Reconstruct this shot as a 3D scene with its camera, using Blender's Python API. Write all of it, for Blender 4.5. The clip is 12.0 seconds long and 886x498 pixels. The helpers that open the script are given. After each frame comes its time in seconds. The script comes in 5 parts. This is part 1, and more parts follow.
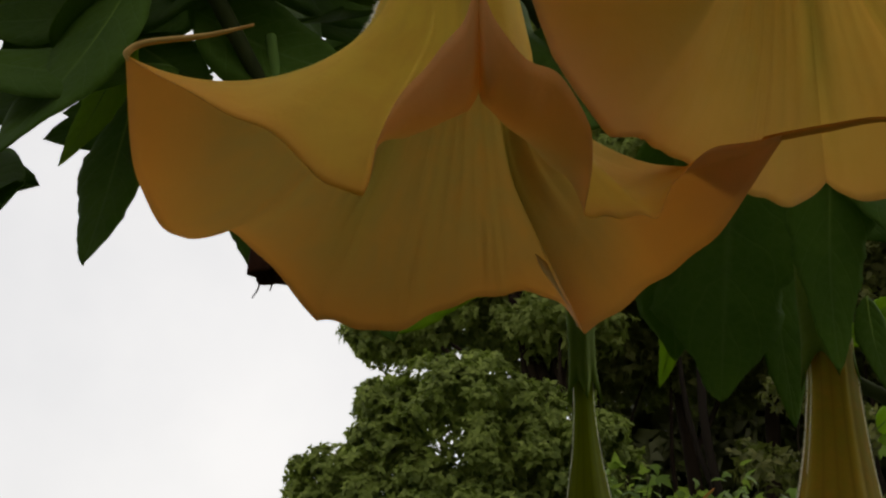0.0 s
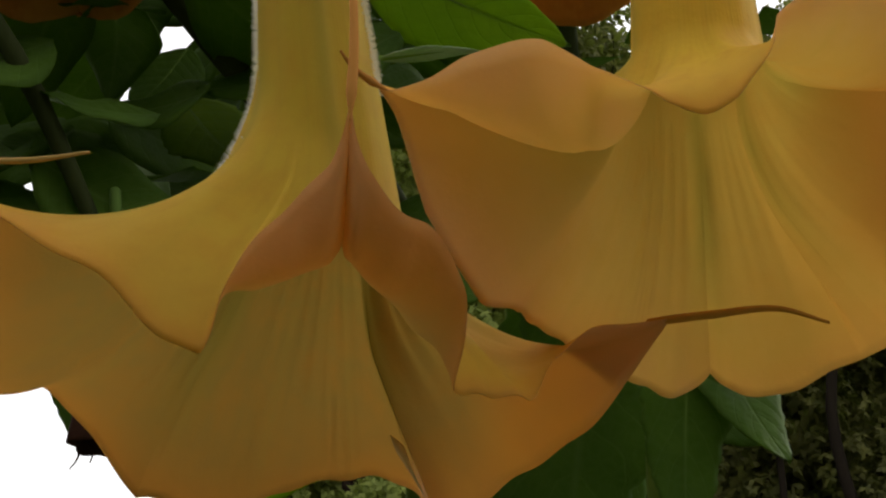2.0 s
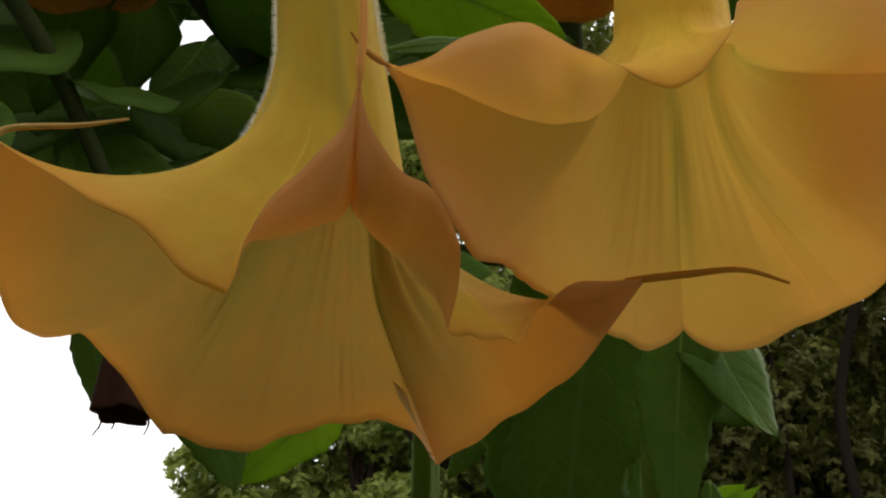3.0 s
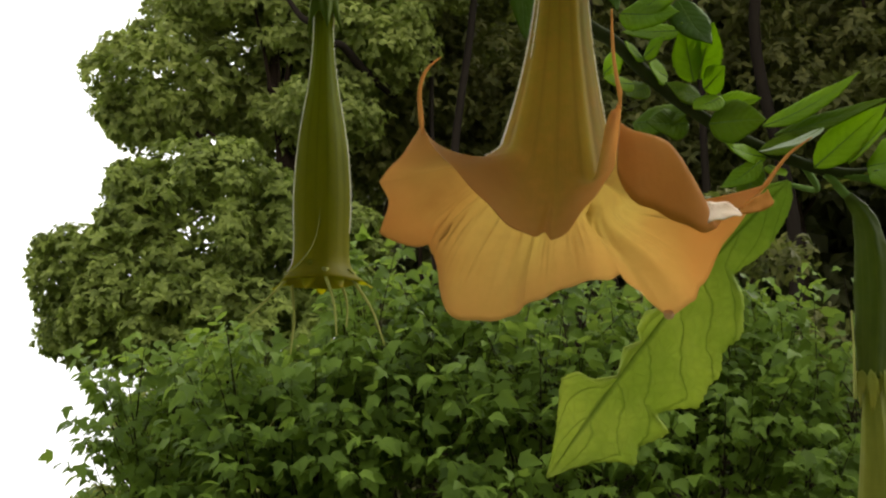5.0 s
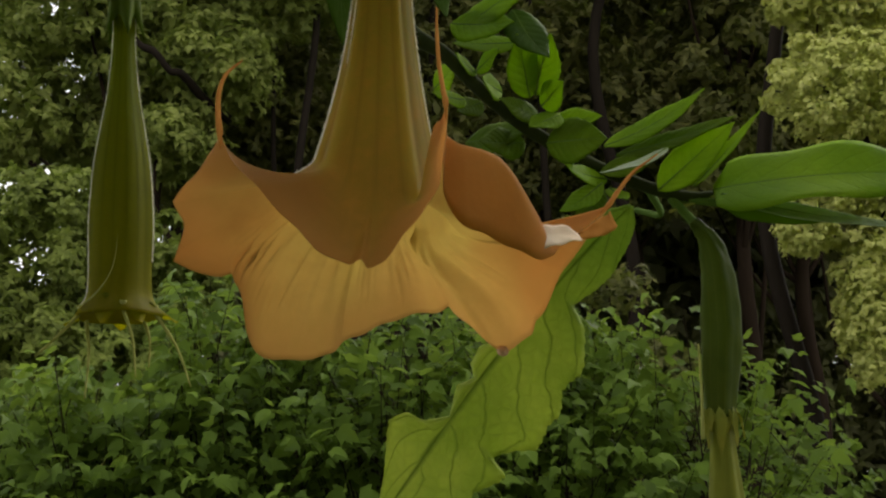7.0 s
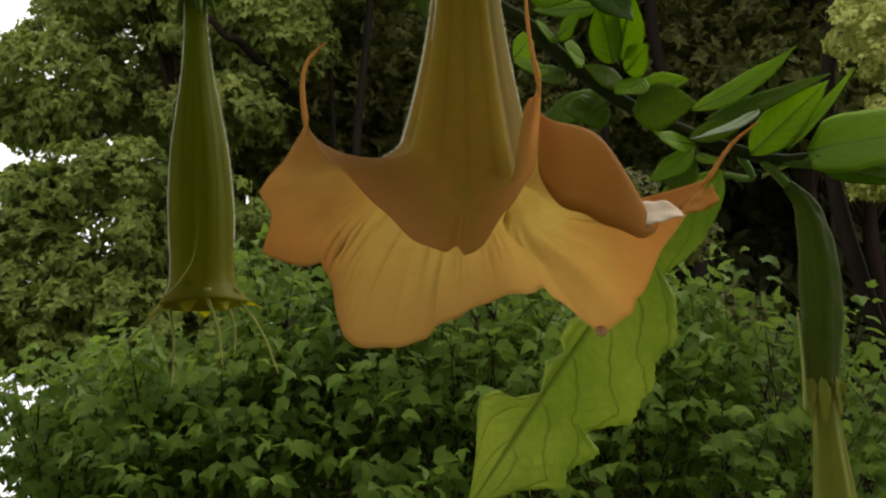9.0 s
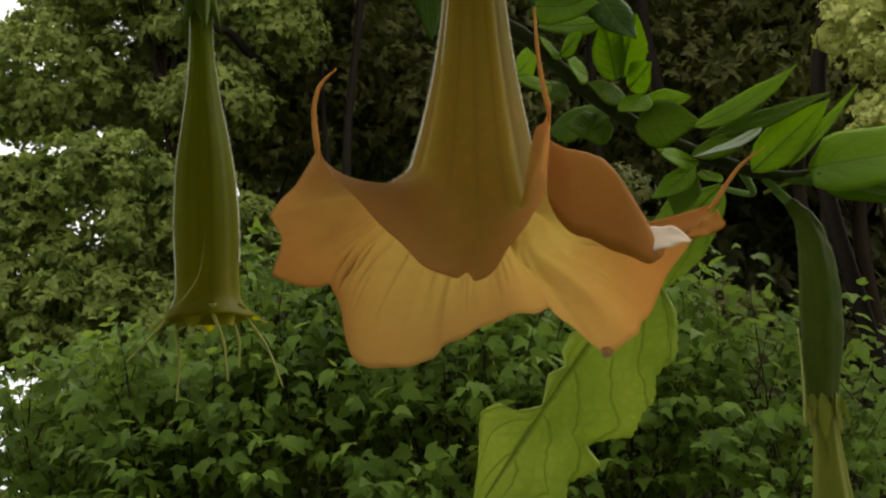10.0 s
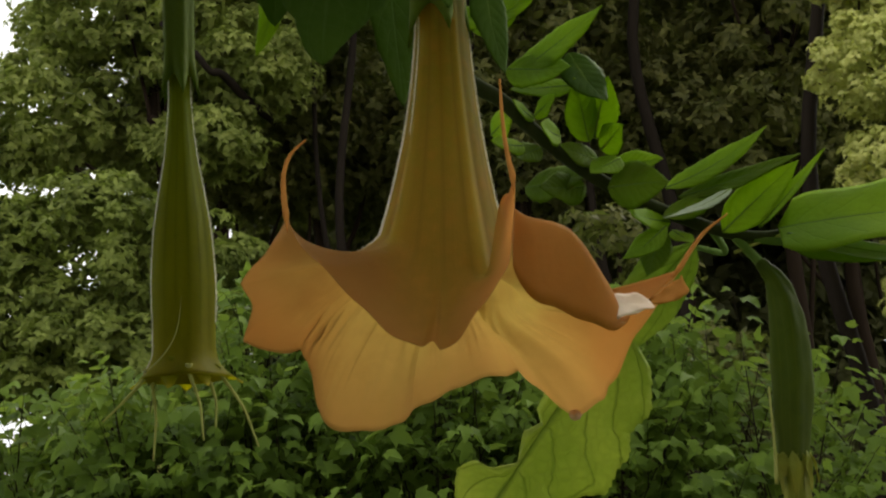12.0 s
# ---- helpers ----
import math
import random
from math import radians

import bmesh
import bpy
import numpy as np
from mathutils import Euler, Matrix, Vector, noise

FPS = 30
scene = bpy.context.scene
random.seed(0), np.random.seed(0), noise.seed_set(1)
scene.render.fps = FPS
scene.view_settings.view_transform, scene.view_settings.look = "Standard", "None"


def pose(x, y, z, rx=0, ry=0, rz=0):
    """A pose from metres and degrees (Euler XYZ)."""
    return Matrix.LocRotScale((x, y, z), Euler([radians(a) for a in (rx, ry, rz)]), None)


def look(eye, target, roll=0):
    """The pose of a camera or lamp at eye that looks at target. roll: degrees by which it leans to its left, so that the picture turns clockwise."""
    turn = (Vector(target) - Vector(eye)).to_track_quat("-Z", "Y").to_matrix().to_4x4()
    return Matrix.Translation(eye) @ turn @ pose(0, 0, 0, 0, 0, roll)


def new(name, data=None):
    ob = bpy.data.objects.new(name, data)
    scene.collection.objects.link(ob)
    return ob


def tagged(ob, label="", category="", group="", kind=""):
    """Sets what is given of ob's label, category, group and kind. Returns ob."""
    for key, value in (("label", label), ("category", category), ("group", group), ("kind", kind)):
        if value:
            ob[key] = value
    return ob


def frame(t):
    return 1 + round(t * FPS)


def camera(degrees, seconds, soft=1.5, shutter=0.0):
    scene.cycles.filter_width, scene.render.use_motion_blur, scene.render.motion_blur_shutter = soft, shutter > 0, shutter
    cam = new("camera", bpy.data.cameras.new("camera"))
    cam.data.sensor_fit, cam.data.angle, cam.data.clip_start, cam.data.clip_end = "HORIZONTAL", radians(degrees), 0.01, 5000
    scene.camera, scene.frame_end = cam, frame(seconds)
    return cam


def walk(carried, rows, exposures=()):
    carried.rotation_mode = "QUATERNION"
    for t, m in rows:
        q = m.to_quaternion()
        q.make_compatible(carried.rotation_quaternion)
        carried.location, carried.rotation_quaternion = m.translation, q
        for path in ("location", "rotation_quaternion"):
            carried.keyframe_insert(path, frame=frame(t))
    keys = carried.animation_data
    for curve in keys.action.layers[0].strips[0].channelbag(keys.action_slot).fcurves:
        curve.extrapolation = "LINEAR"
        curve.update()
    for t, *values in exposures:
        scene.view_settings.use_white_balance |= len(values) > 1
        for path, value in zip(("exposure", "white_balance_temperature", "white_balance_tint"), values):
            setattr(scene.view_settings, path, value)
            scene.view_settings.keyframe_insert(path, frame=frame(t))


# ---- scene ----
cam = camera(34.00, 12.0, 2.2)
# seconds, place, then heading, tilt and lean in degrees
PATH = [
    (0, -0.0152, -0.0439, 1.7332, 10.861, 19.014, -0.879),
    (0.5, 0.0132, -0.0361, 1.7426, 11.810, 20.351, -0.208),
    (1, -0.0060, -0.0185, 1.7456, 9.518, 23.041, 0.027),
    (1.5, -0.0196, -0.0089, 1.7440, 5.950, 25.235, 0.080),
    (2, -0.0241, -0.0076, 1.7440, 4.063, 26.314, 0.082),
    (2.5, -0.0208, -0.0203, 1.7359, 4.047, 26.752, 0.410),
    (2.7, -0.0195, -0.0287, 1.7307, 4.740, 26.806, 0.882),
    (4.3, -0.0181, -0.0443, 1.6432, 1.853, 17.172, 0.270),
    (4.5, -0.0165, -0.0355, 1.6324, 1.619, 15.166, 0.065),
    (5, -0.0063, -0.0137, 1.6099, 1.042, 11.119, -0.267),
    (5.5, 0.0000, -0.0000, 1.6000, 0.000, 10.000, -0.000),
    (6, 0.0015, 0.0215, 1.6084, -2.357, 10.475, 0.039),
    (6.5, 0.0076, 0.0468, 1.6150, -5.235, 11.557, -0.601),
    (7, 0.0111, 0.0766, 1.6267, -5.268, 12.243, -1.686),
    (7.5, 0.0073, 0.0990, 1.6247, -3.225, 12.468, -2.066),
    (7.7, 0.0039, 0.0986, 1.6288, -2.423, 12.575, -2.035),
    (9.5, -0.0058, 0.0990, 1.6500, -2.852, 10.174, -3.373),
    (10, -0.0111, 0.0905, 1.6585, -3.103, 10.296, -3.053),
    (10.5, -0.0063, 0.0892, 1.6608, -3.607, 10.732, -2.939),
    (11, -0.0002, 0.0837, 1.6639, -3.604, 11.074, -2.985),
    (11.5, 0.0014, 0.0728, 1.6642, -3.850, 11.380, -3.105),
    (12, 0.0010, 0.0764, 1.6684, -3.452, 11.858, -3.188),
]
walk(cam, [(t, pose(x, y, z, 90 + tilt, 0, heading) @ pose(0, 0, 0, 0, 0, lean)) for t, x, y, z, heading, tilt, lean in PATH],
     exposures=[(0, -0.7), (0.5, -0.58), (1, -0.45), (1.5, -0.25), (2.7, -0.04), (4.3, 0.54), (5.0, 0.47), (5.5, 0.3), (6, 0.02), (6.5, -0.12), (7, -0.02), (12, 0.06)])
# ---- end of path

import itertools

# ---- world, sun and exposure
SUN_TO = Vector((0.58, 0.52, 0.66)).normalized()
world = bpy.data.worlds.new("overcast_sky")
scene.world = world
world.use_nodes = True
wn, wl = world.node_tree.nodes, world.node_tree.links
sky = wn.new("ShaderNodeTexSky")
sky.sky_type, sky.sun_disc = "NISHITA", False
sky.sun_elevation = math.asin(SUN_TO.z)
sky.sun_rotation = math.atan2(SUN_TO.x, SUN_TO.y)
sky.air_density, sky.dust_density = 1.0, 4.0
wc = wn.new("ShaderNodeTexCoord")
cloud = wn.new("ShaderNodeTexNoise")
cloud.inputs["Scale"].default_value, cloud.inputs["Detail"].default_value = 2.6, 6.0
cloud_ramp = wn.new("ShaderNodeValToRGB")
cloud_ramp.color_ramp.elements[0].position, cloud_ramp.color_ramp.elements[1].position = 0.3, 0.72
cloud_ramp.color_ramp.elements[0].color = (12.6, 12.6, 12.9, 1)
cloud_ramp.color_ramp.elements[1].color = (17.4, 17.0, 16.6, 1)
sky_mix = wn.new("ShaderNodeMix")
sky_mix.data_type = "RGBA"
sky_mix.inputs[0].default_value = 0.88
wl.new(wc.outputs["Generated"], cloud.inputs["Vector"])
wl.new(cloud.outputs["Fac"], cloud_ramp.inputs["Fac"])
wl.new(sky.outputs["Color"], sky_mix.inputs[6])
wl.new(cloud_ramp.outputs["Color"], sky_mix.inputs[7])
wl.new(sky_mix.outputs[2], wn["Background"].inputs["Color"])
wn["Background"].inputs["Strength"].default_value = 0.10

sun_data = bpy.data.lights.new("sun", "SUN")
sun_data.energy, sun_data.angle, sun_data.color = 2.4, radians(24), (1.0, 0.95, 0.86)
sun = new("sun", sun_data)
sun.matrix_world = look(SUN_TO * 30, (0, 0, 0))


# ---- materials
def material(name):
    m = bpy.data.materials.new(name)
    m.use_nodes = True
    m.node_tree.nodes.clear()
    return m, m.node_tree.nodes, m.node_tree.links


def node(nodes, kind, **values):
    n = nodes.new(kind)
    for key, value in values.items():
        n.inputs[key.replace("_", " ")].default_value = value
    return n


def maths(nodes, links, op, a, b=None):
    n = nodes.new("ShaderNodeMath")
    n.operation = op
    for i, v in enumerate((a, b)):
        if v is None:
            continue
        if isinstance(v, (int, float)):
            n.inputs[i].default_value = v
        else:
            links.new(v, n.inputs[i])
    return n.outputs[0]


def ramp(nodes, links, fac, stops):
    r = nodes.new("ShaderNodeValToRGB")
    el = r.color_ramp.elements
    while len(el) < len(stops):
        el.new(0.5)
    for e, (p, c) in zip(el, stops):
        e.position, e.color = p, (*c, 1)
    links.new(fac, r.inputs["Fac"])
    return r.outputs["Color"]


def mixed(nodes, links, fac, a, b):
    m = nodes.new("ShaderNodeMix")
    m.data_type = "RGBA"
    for i, v in ((0, fac), (6, a), (7, b)):
        if isinstance(v, (int, float)):
            m.inputs[i].default_value = v
        elif isinstance(v, tuple):
            m.inputs[i].default_value = (*v, 1)
        else:
            links.new(v, m.inputs[i])
    return m.outputs[2]


def thin_shader(nodes, links, colour, through_colour, share, rough, bump=None, spec=0.4, sheen=0.0):
    """Leaf or petal tissue: part scatters on the surface, part lets light through."""
    out = nodes.new("ShaderNodeOutputMaterial")
    p = node(nodes, "ShaderNodeBsdfPrincipled", Roughness=rough)
    p.inputs["Specular IOR Level"].default_value = spec
    p.inputs["Sheen Weight"].default_value = sheen
    p.inputs["Sheen Roughness"].default_value = 0.35
    t = nodes.new("ShaderNodeBsdfTranslucent")
    mix = nodes.new("ShaderNodeMixShader")
    mix.inputs[0].default_value = share
    links.new(colour, p.inputs["Base Color"])
    links.new(through_colour, t.inputs["Color"])
    links.new(p.outputs[0], mix.inputs[1])
    links.new(t.outputs[0], mix.inputs[2])
    links.new(mix.outputs[0], out.inputs["Surface"])
    if bump is not None:
        links.new(bump, p.inputs["Normal"])
        links.new(bump, t.inputs["Normal"])


def bumped(nodes, links, height, strength, distance):
    b = node(nodes, "ShaderNodeBump", Strength=strength, Distance=distance)
    links.new(height, b.inputs["Height"])
    return b.outputs["Normal"]


def noise_at(nodes, links, scale, detail=4.0, vector=None):
    n = node(nodes, "ShaderNodeTexNoise", Scale=scale, Detail=detail)
    if vector is None:
        vector = nodes.new("ShaderNodeTexCoord").outputs["Object"]
    links.new(vector, n.inputs["Vector"])
    return n.outputs["Fac"]


def petal_material(name, stops, share=0.55, glow_tint=(1.0, 0.84, 0.52), ribs=(0.36, 0.34, 0.06), blotches=(0.62, 0.36, 0.09), sheen=0.25, clear=0.6, tips=(0.58, 0.26, 0.055), limb=None, limb_share=0.8, nerves=None, tip_glow=0.7, flecks=0.35):
    """Corolla tissue: colour runs from the green throat to the apricot rim, with lengthwise veins."""
    m, n, l = material(name)
    uv = n.new("ShaderNodeUVMap")
    sep = n.new("ShaderNodeSeparateXYZ")
    l.new(uv.outputs[0], sep.inputs[0])
    around, along = sep.outputs[0], sep.outputs[1]
    base = ramp(n, l, along, stops)
    if isinstance(tips, list):
        tips = ramp(n, l, around, tips)
    blotch = noise_at(n, l, 38.0)
    base = mixed(n, l, maths(n, l, "ADD", maths(n, l, "MULTIPLY", ramp_value(n, l, noise_at(n, l, 70.0, 5.0), 0.45, 0.68), 0.30), 0.08), base, blotches)
    patch = noise_at(n, l, 150.0, 5.0)
    base = mixed(n, l, maths(n, l, "MULTIPLY", ramp_value(n, l, patch, 0.46, 0.72), 0.36), base, blotches)
    wave = maths(n, l, "ABSOLUTE", maths(n, l, "SINE", maths(n, l, "MULTIPLY", around, 15 * math.pi)))
    vein = maths(n, l, "POWER", maths(n, l, "SUBTRACT", 1.0, wave), 5.0)
    drawn = n.new("ShaderNodeMapping")
    drawn.inputs["Scale"].default_value = (60.0, 9.0, 1.0)
    l.new(uv.outputs[0], drawn.inputs["Vector"])
    fleck = ramp_value(n, l, noise_at(n, l, 1.0, 5.0, drawn.outputs[0]), 0.50, 0.78)
    fleck = maths(n, l, "MULTIPLY", fleck, ramp_value(n, l, along, 0.25, 0.6))
    base = mixed(n, l, maths(n, l, "MULTIPLY", fleck, flecks), base, blotches)
    fine = maths(n, l, "SINE", maths(n, l, "ADD", maths(n, l, "MULTIPLY", around, 190 * math.pi), maths(n, l, "MULTIPLY", blotch, 14.0)))
    base = mixed(n, l, maths(n, l, "MULTIPLY", vein, 0.10), base, (0.42, 0.36, 0.06))
    if nerves:
        streak = maths(n, l, "ADD", maths(n, l, "POWER", maths(n, l, "SUBTRACT", 1.0, wave), 2.2), maths(n, l, "MULTIPLY", fine, 0.10))
        streak = maths(n, l, "MULTIPLY", streak, maths(n, l, "SUBTRACT", 1.0, ramp_value(n, l, along, 0.40, 0.72)))
        base = mixed(n, l, maths(n, l, "MULTIPLY", streak, 0.75), base, nerves)
    band = n.new("ShaderNodeAttribute")
    band.attribute_name = "rib"
    base = mixed(n, l, maths(n, l, "MULTIPLY", band.outputs["Fac"], 0.72), base, ribs)
    end = n.new("ShaderNodeAttribute")
    end.attribute_name = "tip"
    tip_mask = maths(n, l, "MULTIPLY", end.outputs["Fac"], maths(n, l, "ADD", 0.45, maths(n, l, "MULTIPLY", blotch, 0.8)))
    base = mixed(n, l, tip_mask, base, tips)
    if limb:
        edge = n.new("ShaderNodeAttribute")
        edge.attribute_name = "limb"
        flush = maths(n, l, "MULTIPLY", edge.outputs["Fac"], maths(n, l, "ADD", limb_share - 0.2, maths(n, l, "MULTIPLY", patch, 0.45)))
        base = mixed(n, l, flush, base, limb)
    glow = mixed(n, l, clear, base, glow_tint)
    glow = mixed(n, l, maths(n, l, "MULTIPLY", tip_mask, tip_glow), glow, tips)
    if limb:
        glow = mixed(n, l, maths(n, l, "MULTIPLY", flush, 0.75), glow, limb)
    grain = noise_at(n, l, 900.0)
    h = maths(n, l, "ADD", maths(n, l, "ADD", maths(n, l, "MULTIPLY", vein, 0.25), maths(n, l, "MULTIPLY", patch, 1.9)), maths(n, l, "ADD", maths(n, l, "MULTIPLY", fine, 0.05), maths(n, l, "MULTIPLY", grain, 0.3)))
    thin_shader(n, l, base, glow, share, 0.6, bumped(n, l, h, 0.35, 0.0005), 0.1, sheen)
    return m


def leaf_material(name, dark, light, share=0.4, veins=8.0, rough=0.65, vein_tint=(0.20, 0.30, 0.07), glow_tint=(0.40, 0.66, 0.04), vein_share=0.55, green_base=None, relief=0.32):
    """Broad leaf with a midrib and side veins laid out in the leaf's own coordinates."""
    m, n, l = material(name)
    uv = n.new("ShaderNodeUVMap")
    sep = n.new("ShaderNodeSeparateXYZ")
    l.new(uv.outputs[0], sep.inputs[0])
    side = maths(n, l, "ABSOLUTE", maths(n, l, "SUBTRACT", sep.outputs[0], 0.5))
    bend = maths(n, l, "MULTIPLY", maths(n, l, "SUBTRACT", noise_at(n, l, 34.0, 2.0), 0.5), 0.75)
    slant = maths(n, l, "ADD", bend, maths(n, l, "SUBTRACT", maths(n, l, "MULTIPLY", sep.outputs[1], veins), maths(n, l, "MULTIPLY", maths(n, l, "POWER", side, 1.3), 4.4)))
    tri = maths(n, l, "ABSOLUTE", maths(n, l, "SUBTRACT", maths(n, l, "FRACT", slant), 0.5))
    line = maths(n, l, "SUBTRACT", 1.0, maths(n, l, "MINIMUM", maths(n, l, "MULTIPLY", tri, 17.0), 1.0))
    mid = maths(n, l, "SUBTRACT", 1.0, maths(n, l, "MINIMUM", maths(n, l, "MULTIPLY", side, 26.0), 1.0))
    vein = maths(n, l, "MAXIMUM", maths(n, l, "MULTIPLY", line, 0.55), mid)
    broad = noise_at(n, l, 22.0)
    grain = noise_at(n, l, 260.0 if green_base else 420.0)
    base = mixed(n, l, ramp_value(n, l, broad, 0.35, 0.65), dark, light)
    base = mixed(n, l, maths(n, l, "MULTIPLY", grain, 0.35), base, tuple(0.6 * c for c in dark))
    if green_base:
        base = mixed(n, l, ramp_value(n, l, maths(n, l, "ADD", sep.outputs[1], maths(n, l, "MULTIPLY", broad, 0.2)), 0.48, 0.24), base, green_base)
    base = mixed(n, l, maths(n, l, "MULTIPLY", vein, vein_share), base, vein_tint)
    glow = mixed(n, l, 0.5 if green_base else 0.55, base, glow_tint)
    glow = mixed(n, l, maths(n, l, "MULTIPLY", vein, vein_share), glow, vein_tint)
    net = n.new("ShaderNodeTexVoronoi")
    net.feature = "DISTANCE_TO_EDGE"
    net.inputs["Scale"].default_value = 130.0
    l.new(n.new("ShaderNodeTexCoord").outputs["Object"], net.inputs["Vector"])
    cell = ramp_value(n, l, net.outputs["Distance"], 0.0, 0.3)
    base = mixed(n, l, maths(n, l, "MULTIPLY", maths(n, l, "SUBTRACT", 1.0, cell), 0.08), base, vein_tint)
    glow = mixed(n, l, maths(n, l, "MULTIPLY", maths(n, l, "SUBTRACT", 1.0, cell), 0.10), glow, vein_tint)
    quilt = maths(n, l, "ADD", maths(n, l, "MULTIPLY", tri, 1.2), maths(n, l, "MULTIPLY", cell, 0.45))
    h = maths(n, l, "ADD", maths(n, l, "SUBTRACT", quilt, vein), maths(n, l, "MULTIPLY", grain, 0.35))
    thin_shader(n, l, base, glow, share, rough, bumped(n, l, h, relief, 0.001), 0.08)
    return m


def ramp_value(nodes, links, value, lo, hi):
    r = nodes.new("ShaderNodeMapRange")
    r.inputs["From Min"].default_value, r.inputs["From Max"].default_value = lo, hi
    links.new(value, r.inputs["Value"])
    return r.outputs[0]


def foliage_material(name, dark, light, share=0.35, spec=0.2, rough=0.6):
    """Foliage of a tree: every leaf takes its own tone."""
    m, n, l = material(name)
    geo = n.new("ShaderNodeNewGeometry")
    broad = ramp_value(n, l, noise_at(n, l, 2.4, 3.0), 0.3, 0.7)
    f = maths(n, l, "ADD", maths(n, l, "MULTIPLY", geo.outputs["Random Per Island"], 0.5), maths(n, l, "MULTIPLY", broad, 0.5))
    base = mixed(n, l, f, dark, light)
    glow = mixed(n, l, 0.5, base, (0.30, 0.42, 0.05))
    thin_shader(n, l, base, glow, share, rough, None, spec)
    return m


def bark_material(name, dark, light, scale=30.0):
    m, n, l = material(name)
    out = n.new("ShaderNodeOutputMaterial")
    p = node(n, "ShaderNodeBsdfPrincipled", Roughness=0.9)
    p.inputs["Specular IOR Level"].default_value = 0.05
    co = n.new("ShaderNodeTexCoord")
    mp = n.new("ShaderNodeMapping")
    mp.inputs["Scale"].default_value = (1, 1, 0.25)
    l.new(co.outputs["Object"], mp.inputs["Vector"])
    a = noise_at(n, l, scale, 6.0, mp.outputs[0])
    b = noise_at(n, l, scale * 0.15, 3.0)
    base = mixed(n, l, maths(n, l, "ADD", maths(n, l, "MULTIPLY", a, 0.6), maths(n, l, "MULTIPLY", b, 0.4)), dark, light)
    l.new(base, p.inputs["Base Color"])
    l.new(bumped(n, l, a, 0.7, 0.2 / scale), p.inputs["Normal"])
    l.new(p.outputs[0], out.inputs["Surface"])
    return m


# dark outside, bright lining: shade without and light in the cup, put into colour
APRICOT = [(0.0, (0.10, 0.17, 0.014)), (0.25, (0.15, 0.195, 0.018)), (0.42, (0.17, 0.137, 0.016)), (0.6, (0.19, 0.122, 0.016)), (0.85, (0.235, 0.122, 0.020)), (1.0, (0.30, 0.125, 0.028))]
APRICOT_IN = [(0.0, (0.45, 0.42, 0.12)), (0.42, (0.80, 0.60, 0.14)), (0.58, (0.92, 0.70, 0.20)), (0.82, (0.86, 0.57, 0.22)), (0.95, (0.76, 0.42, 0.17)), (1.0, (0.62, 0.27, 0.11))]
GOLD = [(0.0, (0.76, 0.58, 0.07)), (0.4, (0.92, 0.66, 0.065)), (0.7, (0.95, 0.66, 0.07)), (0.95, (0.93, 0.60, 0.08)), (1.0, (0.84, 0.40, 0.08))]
# near flower's lining, darkened so that its colour holds the shade inside the cup
GOLD_IN_SHADED = [(0.0, (0.20, 0.19, 0.07)), (0.42, (0.23, 0.205, 0.095)), (0.66, (0.27, 0.21, 0.115)), (0.84, (0.30, 0.205, 0.115)), (0.95, (0.36, 0.20, 0.10)), (1.0, (0.42, 0.17, 0.07))]
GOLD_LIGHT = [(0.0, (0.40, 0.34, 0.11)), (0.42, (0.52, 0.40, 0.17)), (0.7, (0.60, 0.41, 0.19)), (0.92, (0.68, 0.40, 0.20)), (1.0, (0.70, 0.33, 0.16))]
# tips vary around: shade on the left wing, light on the right petal, painted in
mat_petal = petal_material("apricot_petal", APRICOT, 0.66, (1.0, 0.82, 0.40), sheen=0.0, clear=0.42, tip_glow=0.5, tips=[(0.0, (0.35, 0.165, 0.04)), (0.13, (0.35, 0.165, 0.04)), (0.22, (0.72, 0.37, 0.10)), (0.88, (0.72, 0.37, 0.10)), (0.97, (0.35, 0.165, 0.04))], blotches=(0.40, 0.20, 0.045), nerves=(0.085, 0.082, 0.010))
# dark lining tips paint in the shade on the turned-back front petals
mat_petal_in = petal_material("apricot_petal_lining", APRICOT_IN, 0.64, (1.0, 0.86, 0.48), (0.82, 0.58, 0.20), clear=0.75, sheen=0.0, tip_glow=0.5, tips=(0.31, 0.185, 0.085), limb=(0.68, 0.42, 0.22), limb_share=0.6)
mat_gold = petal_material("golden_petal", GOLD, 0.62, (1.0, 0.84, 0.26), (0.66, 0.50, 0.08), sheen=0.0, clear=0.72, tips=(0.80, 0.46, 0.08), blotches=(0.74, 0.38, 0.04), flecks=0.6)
mat_gold_in = petal_material("shaded_golden_lining", GOLD_IN_SHADED, 0.55, (0.68, 0.56, 0.38), (0.20, 0.20, 0.04), sheen=0.0, clear=0.45, tips=(0.52, 0.29, 0.115), blotches=(0.46, 0.22, 0.05), flecks=0.6, limb=(0.68, 0.355, 0.13), limb_share=0.76)
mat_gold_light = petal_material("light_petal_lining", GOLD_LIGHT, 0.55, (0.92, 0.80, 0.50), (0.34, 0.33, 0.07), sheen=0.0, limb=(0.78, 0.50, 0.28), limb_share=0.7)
mat_brown_petal = petal_material("brown_orange_petal", [(0.0, (0.22, 0.18, 0.03)), (0.5, (0.34, 0.17, 0.035)), (1.0, (0.34, 0.11, 0.025))], 0.4, (0.75, 0.42, 0.12), sheen=0.0)
mat_bud = petal_material("green_bud", [(0.0, (0.18, 0.26, 0.014)), (0.5, (0.27, 0.27, 0.012)), (0.85, (0.33, 0.27, 0.014)), (1.0, (0.58, 0.44, 0.06))], 0.66, (0.74, 0.73, 0.04), (0.10, 0.16, 0.012), (0.17, 0.18, 0.01), 0.0, nerves=(0.06, 0.09, 0.004))
